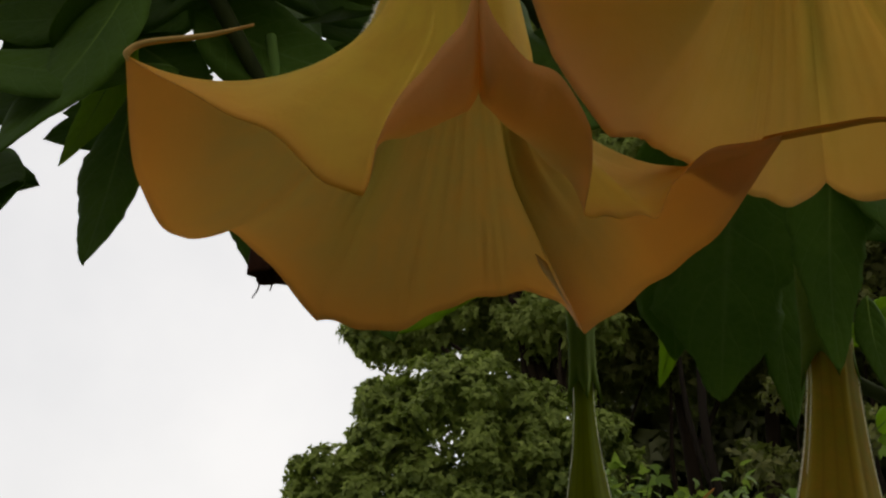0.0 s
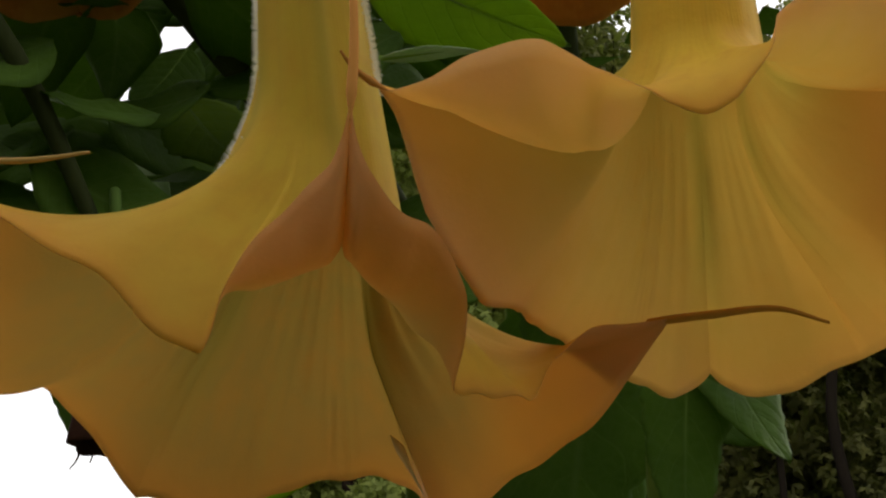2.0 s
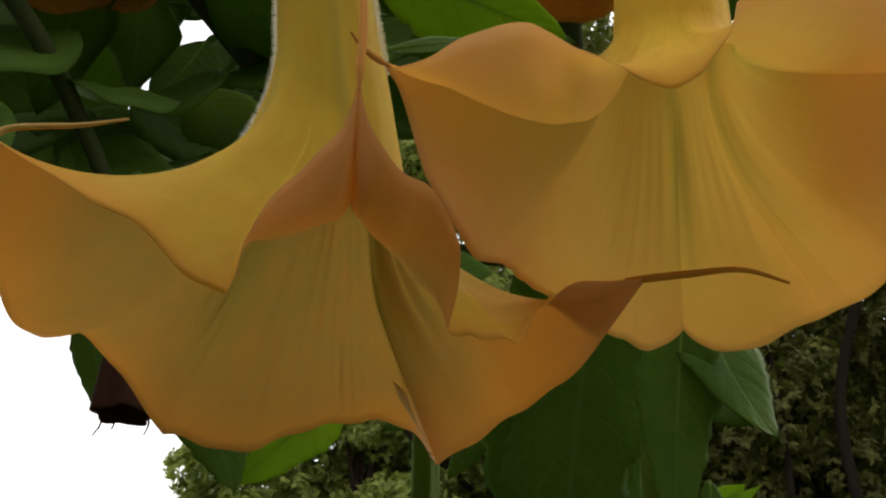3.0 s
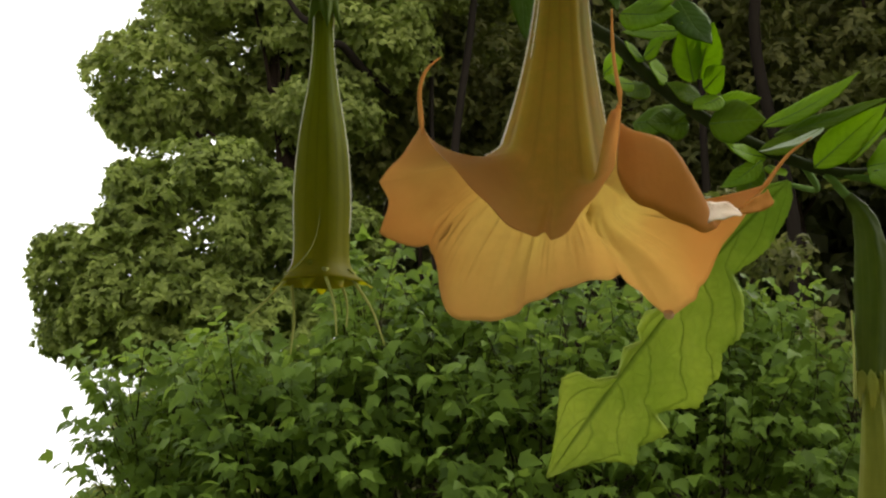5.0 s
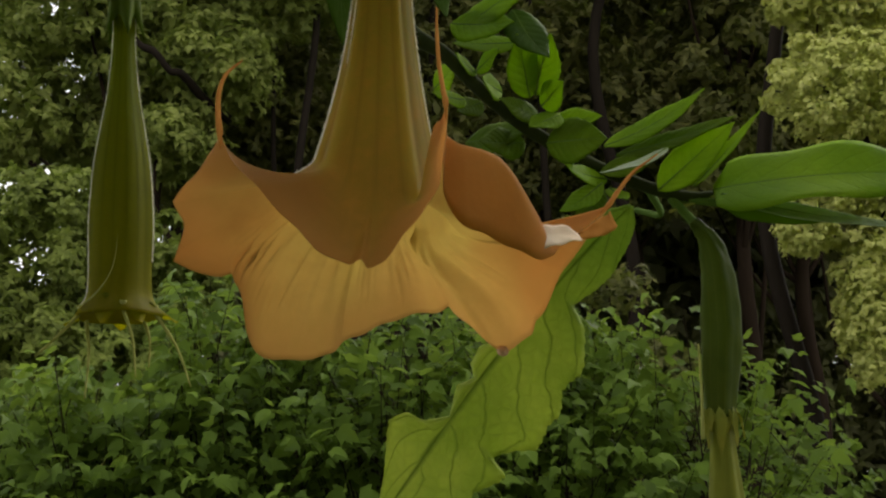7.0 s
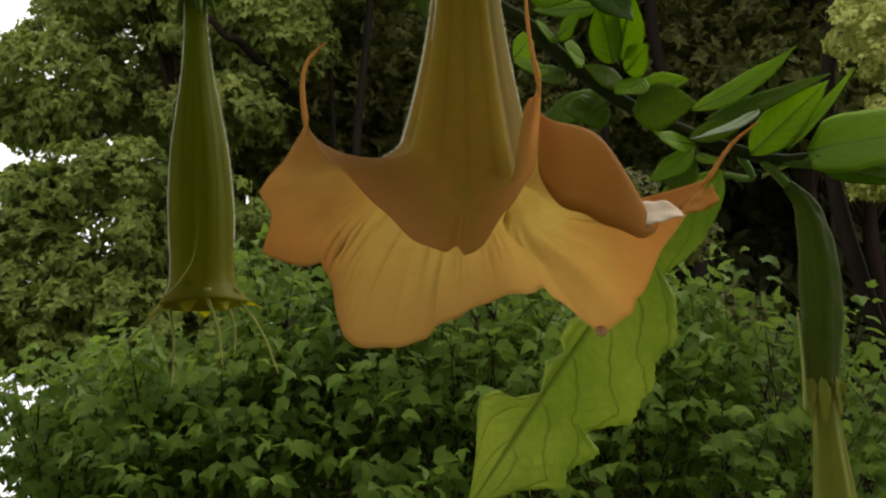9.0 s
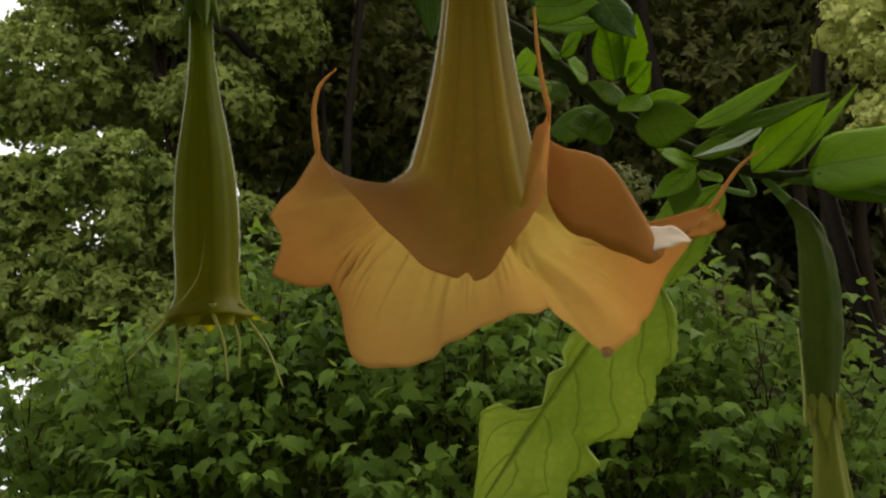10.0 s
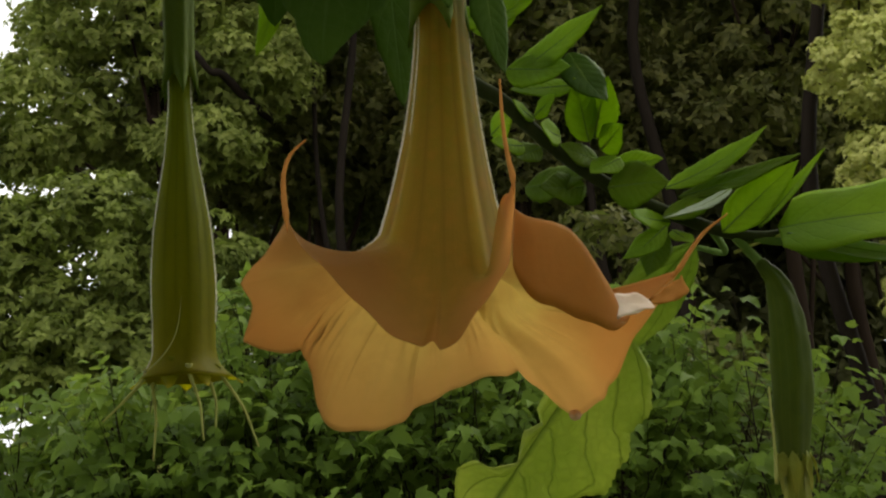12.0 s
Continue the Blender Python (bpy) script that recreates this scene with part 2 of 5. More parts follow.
mat_bud_yellow = petal_material("yellow_green_bud", [(0.0, (0.20, 0.25, 0.035)), (0.6, (0.27, 0.28, 0.038)), (1.0, (0.34, 0.31, 0.05))], 0.45, (0.50, 0.50, 0.09), (0.22, 0.30, 0.04), (0.36, 0.36, 0.05), 0.0)
mat_calyx = leaf_material("calyx_green", (0.08, 0.125, 0.012), (0.13, 0.17, 0.016), 0.3, 3.0, vein_share=0.15)
mat_pod = petal_material("pod_green", [(0.0, (0.06, 0.085, 0.008)), (1.0, (0.095, 0.125, 0.014))], 0.4, (0.24, 0.32, 0.025), (0.05, 0.09, 0.01), (0.04, 0.07, 0.01), 0.0, tips=(0.1, 0.15, 0.02))
mat_leaf = leaf_material("brugmansia_leaf", (0.05, 0.10, 0.012), (0.085, 0.155, 0.018), 0.34, glow_tint=(0.28, 0.44, 0.03), vein_share=0.22)
mat_leaf_young = leaf_material("young_leaf", (0.18, 0.31, 0.018), (0.31, 0.46, 0.026), 0.58, glow_tint=(0.55, 0.74, 0.04), vein_share=0.3, vein_tint=(0.16, 0.28, 0.03))
mat_leaf_mid = leaf_material("full_grown_leaf", (0.09, 0.15, 0.010), (0.15, 0.22, 0.015), 0.45, glow_tint=(0.34, 0.52, 0.02), vein_share=0.3)
mat_leaf_yellow = leaf_material("yellowing_leaf", (0.29, 0.37, 0.06), (0.54, 0.58, 0.14), 0.6, 8.0, 0.5, (0.10, 0.17, 0.025), (0.62, 0.72, 0.20), 0.55, green_base=(0.10, 0.19, 0.02), relief=0.9)
mat_leaf_grey = leaf_material("leaf_underside", (0.34, 0.40, 0.26), (0.44, 0.50, 0.34), 0.35, vein_share=0.2)
mat_rib = bark_material("leaf_rib", (0.12, 0.20, 0.03), (0.20, 0.29, 0.05), 160.0)
mat_stem = bark_material("green_brown_stem", (0.018, 0.024, 0.008), (0.05, 0.06, 0.02), 160.0)
mat_stem_green = bark_material("green_stem", (0.08, 0.14, 0.03), (0.14, 0.22, 0.05), 160.0)
mat_tail = bark_material("orange_tail", (0.40, 0.16, 0.035), (0.56, 0.25, 0.06), 200.0)
mat_tail_pale = bark_material("pale_tail", (0.55, 0.36, 0.22), (0.75, 0.58, 0.42), 200.0)
mat_bead = bark_material("pink_petal_end", (0.62, 0.36, 0.26), (0.78, 0.52, 0.40), 200.0)
mat_tail_brown = bark_material("dry_tail", (0.36, 0.20, 0.06), (0.52, 0.34, 0.12), 200.0)
mat_thread = bark_material("green_thread", (0.30, 0.32, 0.08), (0.45, 0.44, 0.14), 200.0)
mat_withered = bark_material("withered_brown", (0.015, 0.006, 0.004), (0.05, 0.02, 0.012), 90.0)
mat_down, dn, dl = material("pale_down")
down_tone = mixed(dn, dl, noise_at(dn, dl, 300.0), (0.88, 0.86, 0.74), (0.96, 0.95, 0.88))
thin_shader(dn, dl, down_tone, down_tone, 0.5, 0.3, None, 0.6)
mat_bark = bark_material("tree_bark", (0.012, 0.008, 0.005), (0.038, 0.025, 0.016), 7.0)
mat_limb = bark_material("dark_limb_bark", (0.009, 0.007, 0.005), (0.028, 0.021, 0.015), 5.0)
mat_round = foliage_material("round_tree_foliage", (0.042, 0.062, 0.010), (0.36, 0.42, 0.088), 0.42)
mat_wood_far = foliage_material("woodland_foliage", (0.046, 0.050, 0.014), (0.175, 0.168, 0.042), 0.3)
mat_tall = foliage_material("tall_tree_foliage", (0.10, 0.13, 0.026), (0.46, 0.50, 0.13), 0.5)
mat_deep = foliage_material("deep_wood_foliage", (0.042, 0.042, 0.015), (0.12, 0.12, 0.04), 0.25)
mat_pale = foliage_material("pale_new_foliage", (0.46, 0.48, 0.11), (0.86, 0.84, 0.31), 0.45)
mat_maple = foliage_material("lobed_foliage", (0.024, 0.046, 0.007), (0.165, 0.255, 0.033), 0.42, 0.07, 0.45)
mat_low = foliage_material("yellowish_foliage", (0.10, 0.13, 0.02), (0.42, 0.43, 0.10))
mat_twig = bark_material("twig_bark", (0.012, 0.009, 0.006), (0.05, 0.036, 0.022), 40.0)
mat_ground, gn, gl = material("grassy_ground")
gout = gn.new("ShaderNodeOutputMaterial")
gp = node(gn, "ShaderNodeBsdfPrincipled", Roughness=0.95)
gl.new(mixed(gn, gl, noise_at(gn, gl, 0.8, 8.0), (0.03, 0.045, 0.012), (0.10, 0.11, 0.04)), gp.inputs["Base Color"])
gl.new(gp.outputs[0], gout.inputs["Surface"])


# ---- mesh helpers
def mesh_object(name, verts, faces, mat, parent=None, uvs=None, smooth=True, label=""):
    me = bpy.data.meshes.new(name)
    me.from_pydata([tuple(v) for v in verts], [], faces)
    if smooth:
        me.shade_smooth()
    if uvs is not None:
        layer = me.uv_layers.new(name="UVMap")
        flat = np.asarray(uvs, dtype=np.float32)[[loop.vertex_index for loop in me.loops]]
        layer.data.foreach_set("uv", flat.ravel())
    me.materials.append(mat)
    ob = new(name, me)
    if parent is not None:
        ob.parent = parent
    if label:
        ob["label"] = label
    return ob


def grid_faces(rows, cols, closed=False):
    f = []
    for i in range(rows - 1):
        for j in range(cols if closed else cols - 1):
            k = (j + 1) % cols
            f.append((i * cols + j, i * cols + k, (i + 1) * cols + k, (i + 1) * cols + j))
    return f


def smooth_path(points, steps):
    """Catmull-Rom through the points."""
    p = [Vector(q) for q in points]
    p = [p[0] * 2 - p[1]] + p + [p[-1] * 2 - p[-2]]
    out = []
    for i in range(1, len(p) - 2):
        a, b, c, d = p[i - 1:i + 3]
        for k in range(steps):
            t = k / steps
            out.append(0.5 * (2 * b + (c - a) * t + (2 * a - 5 * b + 4 * c - d) * t * t + (3 * b - a - 3 * c + d) * t ** 3))
    out.append(p[-2])
    return out


def rod(name, points, radii, mat, parent=None, steps=6, sides=8, ridges=0.0, label="", lumps=0.0):
    """A round stem along a smooth path, its radius running through radii."""
    path = smooth_path(points, steps)
    verts, uvs = [], []
    up = Vector((0.31, 0.87, 0.38))
    for i, q in enumerate(path):
        t = i / (len(path) - 1)
        d = (path[min(i + 1, len(path) - 1)] - path[max(i - 1, 0)]).normalized()
        a = d.cross(up).normalized()
        b = d.cross(a)
        r = float(np.interp(t, np.linspace(0, 1, len(radii)), radii))
        for j in range(sides):
            w = 2 * math.pi * j / sides
            rr = r * (1 + ridges * math.cos(5 * w) + lumps * (math.sin(11 * t + 2 * w) + 0.7 * math.sin(23 * t - 3 * w + 1) + 0.5 * math.sin(41 * t + 4 * w)))
            verts.append(q + (a * math.cos(w) + b * math.sin(w)) * rr)
            uvs.append((j / sides, t))
    faces = grid_faces(len(path), sides, True)
    faces.append(tuple(range(sides))[::-1])
    faces.append(tuple(range(len(verts) - sides, len(verts))))
    return mesh_object(name, verts, faces, mat, parent, uvs, True, label)


def thicken(ob, depth):
    s = ob.modifiers.new("thickness", "SOLIDIFY")
    s.thickness, s.offset = depth, 0.0


# ---- trumpet flowers
def corolla(name, parent, mat, lining, rim, top, throat, radii, lean=(0, 0), seed=1, wrinkle=0.0016, rings=44, steps=200, slope_left=0.0, folds=(), puckers=(), band=0.05, flush=0.62, ripple=0.0005):
    """A hanging trumpet: a tube that opens into a skirt.
    rim: round the margin, degrees, reach, height, then where the skirt comes from (inwards, upwards), and 1 for a drawn-out tip.
    top: height of the tube's upper end; throat: where the tube ends; radii: tube radius at the top, halfway and at the throat.
    folds: creases down the skirt: degrees, depth, width in degrees, and the side (1 or -1) that swells inwards.
    puckers: bundles of fine gathers: degrees, spread in degrees, depth, and how far down the skirt they sit."""
    rng = random.Random(seed)
    ph = [rng.uniform(0, 6.28) for _ in range(6)]
    n = len(rim)
    tips = [(radians(q[0]), q[5]) for q in rim if q[5]]
    verts, uvs, ribness, tipness, limbness = [], [], [], [], []

    turn = [0.0]
    for p, q in zip(rim, rim[1:] + rim[:1]):
        turn.append(turn[-1] + (q[0] - p[0]) % 360)
    knots = np.array(turn)
    rows = np.array([list(q[1:5]) for q in rim] + [list(rim[0][1:5])])
    sharp = [q[5] for q in rim] + [rim[0][5]]
    gap = np.diff(knots)
    rise = np.diff(rows, axis=0) / gap[:, None]
    into, away = np.zeros_like(rows), np.zeros_like(rows)
    for i in range(n):
        before, after = rise[i - 1], rise[i]
        if sharp[i]:
            into[i], away[i] = before * 1.5, after * 1.5
        else:
            both = np.where(before * after > 0, 2 * before * after / np.where(before * after > 0, before + after, 1), 0)
            into[i] = away[i] = both
    into[n], away[n] = into[0], away[0]

    def margin(on):
        """Reach, height and the skirt's direction, smooth between the listed places and pointed at the tips."""
        i = min(max(int(np.searchsorted(knots, on, side="right")) - 1, 0), n - 1)
        h = gap[i]
        u = (on - knots[i]) / h
        return (2 * u ** 3 - 3 * u * u + 1) * rows[i] + (u ** 3 - 2 * u * u + u) * h * away[i] + (3 * u * u - 2 * u ** 3) * rows[i + 1] + (u ** 3 - u * u) * h * into[i + 1]

    ways = {round(360 * j / steps, 3) for j in range(steps)}
    for i in range(n):
        if rim[i][5]:
            ways |= {round((turn[i] + k) % 360, 3) for k in (-2.6, -1.7, -1.1, -0.6, -0.25, 0, 0.25, 0.6, 1.1, 1.7, 2.6)}
    for deg, depth, wide, side in folds:
        ways |= {round((deg - rim[0][0] + k) % 360, 3) for k in (-2.4, -1.6, -0.8, 0, 0.8, 1.6, 2.4)}
    ways = sorted(ways)

    for i in range(rings):
        s = i / (rings - 1)
        for on in ways:
            a = radians(rim[0][0] + on)
            r, z, inward, upward = margin(on)
            crest = max(math.exp(-(((a - t + math.pi) % (2 * math.pi) - math.pi) / 0.13) ** 2) for t, w in tips)
            tube_share = 0.42
            neck = throat + slope_left * (max(0.0, -math.cos(a)) ** 1.5 - 0.5 * max(0.0, math.cos(a)))
            rib = 1 + 0.07 * (crest - 0.3) + (0.012 if wrinkle > 0.002 else 0.003) * math.cos(15 * a + ph[4])
            if s < tube_share:
                q = s / tube_share
                rr = (radii[0] * (1 - q) ** 2 + 2 * radii[1] * q * (1 - q) + radii[2] * q * q) * rib
                zz = top + (neck - top) * q
            else:
                q = (s - tube_share) / (1 - tube_share)
                rt = radii[2] * rib
                slope = 2 * (radii[2] - radii[1]) / (top - neck)
                drop = max(0.40 * (neck - z), 0.010)
                p1 = (rt + slope * drop, neck - drop)
                p2 = (r - inward, z + upward)
                k = ((1 - q) ** 3, 3 * q * (1 - q) ** 2, 3 * q * q * (1 - q), q ** 3)
                rr = k[0] * rt + k[1] * p1[0] + k[2] * p2[0] + k[3] * r
                zz = k[0] * neck + k[1] * p1[1] + k[2] * p2[1] + k[3] * z
                body = math.sin(math.pi * min(1, q * 1.05)) ** 1.5
                fold = body * wrinkle * (0.12 + 0.88 * max(0.0, math.sin(a))) * (math.sin(37 * a + ph[0] + 2 * q) * (0.5 + 0.5 * math.sin(3 * a + ph[5])) + 0.6 * math.sin(61 * a + ph[1] - 3 * q) * (0.5 + 0.5 * math.sin(4 * a + ph[3])) + 0.8 * math.sin(19 * a + ph[2]))
                rr += fold * 0.7 - 0.0038 * crest * body
                for deg, depth, wide, side in folds:
                    off = ((math.degrees(a) - deg + 180) % 360 - 180) * side
                    swell = math.exp(-(off / wide) ** 2) if off > 0 else max(0.0, 1 + off / 2.4)
                    rr -= depth * swell * min(1.0, q * 1.8) * (1 - q ** 5)
                for deg, spread, depth, low in puckers:
                    off = ((math.degrees(a) - deg + 180) % 360 - 180) / spread
                    gather = (1 - abs(math.sin(52 * a + 2.2 * q + 0.7 * math.sin(9 * a + ph[2])))) ** 1.6 * (0.55 + 0.45 * math.sin(13 * a + ph[1]))
                    rr -= depth * gather * math.exp(-off * off) * math.exp(-((q - low + 0.10 * math.sin(23 * a + ph[4])) / 0.12) ** 2)
                zz += fold * 0.5 + q ** 4 * ripple * (math.sin(11 * a + ph[3]) + 0.6 * math.sin(27 * a + ph[1]))
            zl = max(0.0, zz - 0.04)
            verts.append((rr * math.cos(a) + lean[0] * zl, rr * math.sin(a) + lean[1] * zl, zz))
            uvs.append((on / 360, s))
            near = max(min(w, 1.0) * math.exp(-(((a - t + math.pi) % (2 * math.pi) - math.pi) / 0.5) ** 2) for t, w in tips)
            reach_in = max(w * math.exp(-(((a - t + math.pi) % (2 * math.pi) - math.pi) / 0.7) ** 2) for t, w in tips)
            tipness.append(near * min(1.0, max(0.0, (s - flush + 0.22 * max(0.0, reach_in - 1.0)) / 0.24)))
            start = 1.0 - band - 0.20 * near
            lift = min(1.0, max(0.0, (s - start) / 0.13))
            limbness.append(lift * lift * (3 - 2 * lift))
            ribness.append(crest * (1 - min(1.0, max(0.0, (s - 0.74) / 0.2))))
    ob = mesh_object(name, verts, grid_faces(rings, len(ways), True), mat, parent, uvs)
    ob.data.attributes.new("rib", "FLOAT", "POINT").data.foreach_set("value", ribness)
    ob.data.attributes.new("limb", "FLOAT", "POINT").data.foreach_set("value", limbness)
    ob.data.attributes.new("tip", "FLOAT", "POINT").data.foreach_set("value", tipness)
    ob.data.materials.clear()
    ob.data.materials.append(lining)
    ob.data.materials.append(mat)
    thicken(ob, 0.00018)
    ob.modifiers["thickness"].material_offset = 1
    return ob


def tail(parent, start, points, mat, thick=0.0016, name="petal_tip"):
    """The drawn-out end of a petal rib: starts on the rim (degrees, reach, height) and runs through points set off from there."""
    a = radians(start[0])
    p = Vector((start[1] * math.cos(a), start[1] * math.sin(a), start[2]))
    pts = [p - Vector(points[0]) * 0.7, p] + [p + Vector(q) for q in points]
    return rod(name, pts, [thick * 0.7, thick, thick, thick * 0.7, thick * 0.35], mat, parent, 7, 8)


def drawn_tip(parent, rows, mat, radii, name="petal_tip"):
    """A petal tip drawn out into a cord through places given as degrees, reach and height."""
    pts = [(r * math.cos(radians(a)), r * math.sin(radians(a)), z) for a, r, z in rows]
    return rod(name, pts, radii, mat, parent, 7, 10)


def calyx(parent, bottom, height, radius, mat=None, lean=0.0, teeth=5, name="calyx"):
    """A ridged green sleeve round the top of the tube, ending in pointed teeth."""
    rows, cols = 16, 60
    verts, uvs = [], []
    for i in range(rows):
        s = i / (rows - 1)
        for j in range(cols):
            a = 2 * math.pi * j / cols
            tooth = abs(((j * teeth / cols) % 1) - 0.5) * 2
            z = bottom + height * (1 - s) - 0.016 * s ** 3 * tooth ** 2 + 0.004 * s ** 3
            r = radius * (0.55 + 0.45 * min(1, s * 4) ** 0.6 + 0.12 * math.sin(math.pi * s)) * (1 + 0.07 * math.cos(teeth * a))
            r += 0.004 * max(0, s - 0.85) / 0.15 * tooth ** 2
            verts.append((r * math.cos(a) + lean * (z - bottom), r * math.sin(a), z))
            uvs.append((j / cols, s))
    ob = mesh_object(name, verts, grid_faces(rows, cols, True), mat or mat_calyx, parent, uvs)
    thicken(ob, 0.0008)
    return ob


def thing(name, where, label, category, group="", kind=""):
    e = new(name)
    e.empty_display_size = 0.02
    e.matrix_world = where if isinstance(where, Matrix) else pose(*where)
    return tagged(e, label, category, group, kind)


def down_hairs(parent, body, heights, count, length, seed, edge=0.3, thick=0.00014):
    """Fine pale hairs standing off the skin of a tube, joined into one mesh."""
    rng = random.Random(seed)
    me = body.data
    pick = [p for p in me.polygons if heights[0] < p.center.z < heights[1] and abs(p.normal.y) < edge and p.center.xy.length < 0.046 and (p.center.x < 0 or p.center.z > heights[0] + 0.03)]
    size = list(itertools.accumulate(p.area for p in pick))
    verts, faces = [], []
    for _ in range(count):
        f = rng.choices(pick, cum_weights=size)[0]
        c = [me.vertices[i].co for i in f.vertices]
        u, v = rng.random(), rng.random()
        p = (c[0] * (1 - u) + c[1] * u) * (1 - v) + (c[3] * (1 - u) + c[2] * u) * v
        n = (f.normal + Vector((rng.gauss(0, 0.25), rng.gauss(0, 0.25), rng.gauss(-0.2, 0.25)))).normalized()
        if n.dot(Vector((p.x, p.y, 0))) < 0:
            n.negate()
        a = n.orthogonal().normalized() * thick
        b = n.cross(a)
        k = len(verts)
        verts += [p + a, p - a * 0.5 + b * 0.87, p - a * 0.5 - b * 0.87, p + n * length * rng.uniform(0.6, 1.2)]
        faces += [(k, k + 1, k + 3), (k + 1, k + 2, k + 3), (k + 2, k, k + 3)]
    return tagged(mesh_object("down", verts, faces, mat_down, parent, smooth=False), kind="stuff")


# open flower over the yellowing leaf
C_FRONT_LEFT = [
    (-146.8, 0.0914, 0.0596, 0.004, -0.022, 1.8),
    (-144.2, 0.0907, 0.0509, 0.003, -0.012, 0),
    (-140.9, 0.0872, 0.0411, 0.001, -0.004, 0),
    (-135.8, 0.0818, 0.0315, 0.006, 0.002, 0),
    (-126.4, 0.0745, 0.0160, 0.009, 0.006, 0),
    (-118.3, 0.0681, 0.0027, 0.011, 0.010, 0),
    (-107.6, 0.0629, -0.0049, 0.012, 0.012, 0),
    (-102.7, 0.0615, -0.0014, 0.012, 0.012, 0),
    (-99.7, 0.0609, -0.0056, 0.012, 0.012, 0),
    (-85.1, 0.0602, 0.0081, 0.011, 0.010, 0),
    (-74.7, 0.0601, 0.0212, 0.009, 0.006, 0),
    (-68.9, 0.0633, 0.0323, 0.006, 0.002, 0),
    (-66.2, 0.0634, 0.0533, 0.004, -0.002, 0),
]
C_FRONT_RIGHT = [
    (-63.5, 0.0620, 0.0742, 0.006, -0.006, 1),
    (-60.7, 0.0550, 0.0511, 0.002, 0.050, 0),
    (-59.5, 0.0511, 0.0339, -0.003, 0.080, 0),
    (-49.4, 0.0579, 0.0155, -0.007, 0.088, 0),
    (-36.6, 0.0671, 0.0091, -0.010, 0.092, 0),
    (-20.5, 0.0798, 0.0045, -0.004, 0.056, 0),
    (-6.7, 0.0855, 0.0130, 0.014, 0.004, 0),
]
C_RIGHT = [
    (-2.3, 0.1008, 0.0257, 0.028, -0.012, 0),
    (0.5, 0.1138, 0.0384, 0.034, -0.012, 1),
    (2.3, 0.1009, 0.0213, 0.030, 0.006, 0),
    (7.7, 0.0891, 0.0040, 0.026, 0.020, 0),
    (20.7, 0.0851, -0.0158, 0.020, 0.034, 0),
    (33.1, 0.0916, -0.0204, 0.014, 0.038, 0),
    (42.8, 0.0882, -0.0261, 0.010, 0.040, 0),
    (47.3, 0.0762, -0.0184, 0.010, 0.038, 0),
    (58.5, 0.0704, -0.0025, 0.012, 0.036, 0.05),
]
C_BACK = [
    (70.9, 0.0910, 0.0001, 0.030, 0.030, 0),
    (88.5, 0.0780, -0.0098, 0.020, 0.036, 0),
    (105.8, 0.0738, -0.0185, 0.012, 0.040, 0.05),
    (111.9, 0.0722, -0.0256, 0.012, 0.040, 0),
    (119.3, 0.0734, -0.0298, 0.012, 0.040, 0),
    (128.0, 0.0762, -0.0296, 0.012, 0.040, 0),
    (140.2, 0.0844, -0.0251, 0.010, 0.040, 0),
    (146.8, 0.0822, -0.0170, 0.004, 0.036, 0),
    (153.8, 0.0792, -0.0013, 0.003, 0.032, 0),
]
C_LEFT = [
    (160.4, 0.0804, 0.0102, 0.004, 0.026, 0.05),
    (168.3, 0.0887, 0.0081, 0.004, 0.022, 0),
    (177.8, 0.1021, 0.0120, 0.008, 0.018, 1.7),
    (-174.7, 0.0966, 0.0250, 0.008, 0.008, 0),
    (-168.8, 0.1026, 0.0357, 0.010, 0.002, 0.05),
    (-159.2, 0.0958, 0.0459, 0.010, -0.010, 0),
    (-150.3, 0.0930, 0.0528, 0.006, -0.016, 0),
]
C_RIM = C_FRONT_LEFT + C_FRONT_RIGHT + C_RIGHT + C_BACK + C_LEFT
flower_c = thing("trumpet_flower", (0.046, 0.77, 1.762), "open apricot trumpet flower hanging with reflexed petal tips, green tube", "flower", "open trumpet flowers")
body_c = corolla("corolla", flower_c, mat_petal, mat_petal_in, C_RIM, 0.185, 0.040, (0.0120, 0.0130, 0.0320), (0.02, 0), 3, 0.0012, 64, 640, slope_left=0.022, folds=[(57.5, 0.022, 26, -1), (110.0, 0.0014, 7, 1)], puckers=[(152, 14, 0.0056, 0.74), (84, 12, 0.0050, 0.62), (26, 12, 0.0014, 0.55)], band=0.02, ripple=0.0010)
drawn_tip(flower_c, [(-146.0, 0.0921, 0.0521), (-146.9, 0.0916, 0.0609), (-147.7, 0.0917, 0.0705), (-148.1, 0.0909, 0.0806), (-148.1, 0.0870, 0.0902), (-146.6, 0.0800, 0.0975)], mat_tail, [0.0001, 0.0015, 0.0013, 0.0011, 0.0009, 0.0004])
drawn_tip(flower_c, [(-64.0, 0.0618, 0.0644), (-63.7, 0.0614, 0.0733), (-64.5, 0.0609, 0.0792), (-65.3, 0.0594, 0.0917), (-65.3, 0.0583, 0.1043), (-64.2, 0.0566, 0.1214)], mat_tail, [0.0001, 0.0015, 0.0012, 0.0010, 0.0009, 0.0004])
drawn_tip(flower_c, [(0.0, 0.1056, 0.0299), (0.0, 0.1129, 0.0375), (0.5, 0.1197, 0.0467), (0.9, 0.1277, 0.0557), (1.2, 0.1401, 0.0647)], mat_tail, [0.0001, 0.0014, 0.0011, 0.0009, 0.0003])
tail(flower_c, C_RIM[26], [(0.0, -0.002, -0.0010), (0.0005, -0.003, -0.0024)], mat_bead, 0.0034)
down_hairs(flower_c, body_c, (0.040, 0.17), 11000, 0.0013, 92, 0.16, 0.00018)
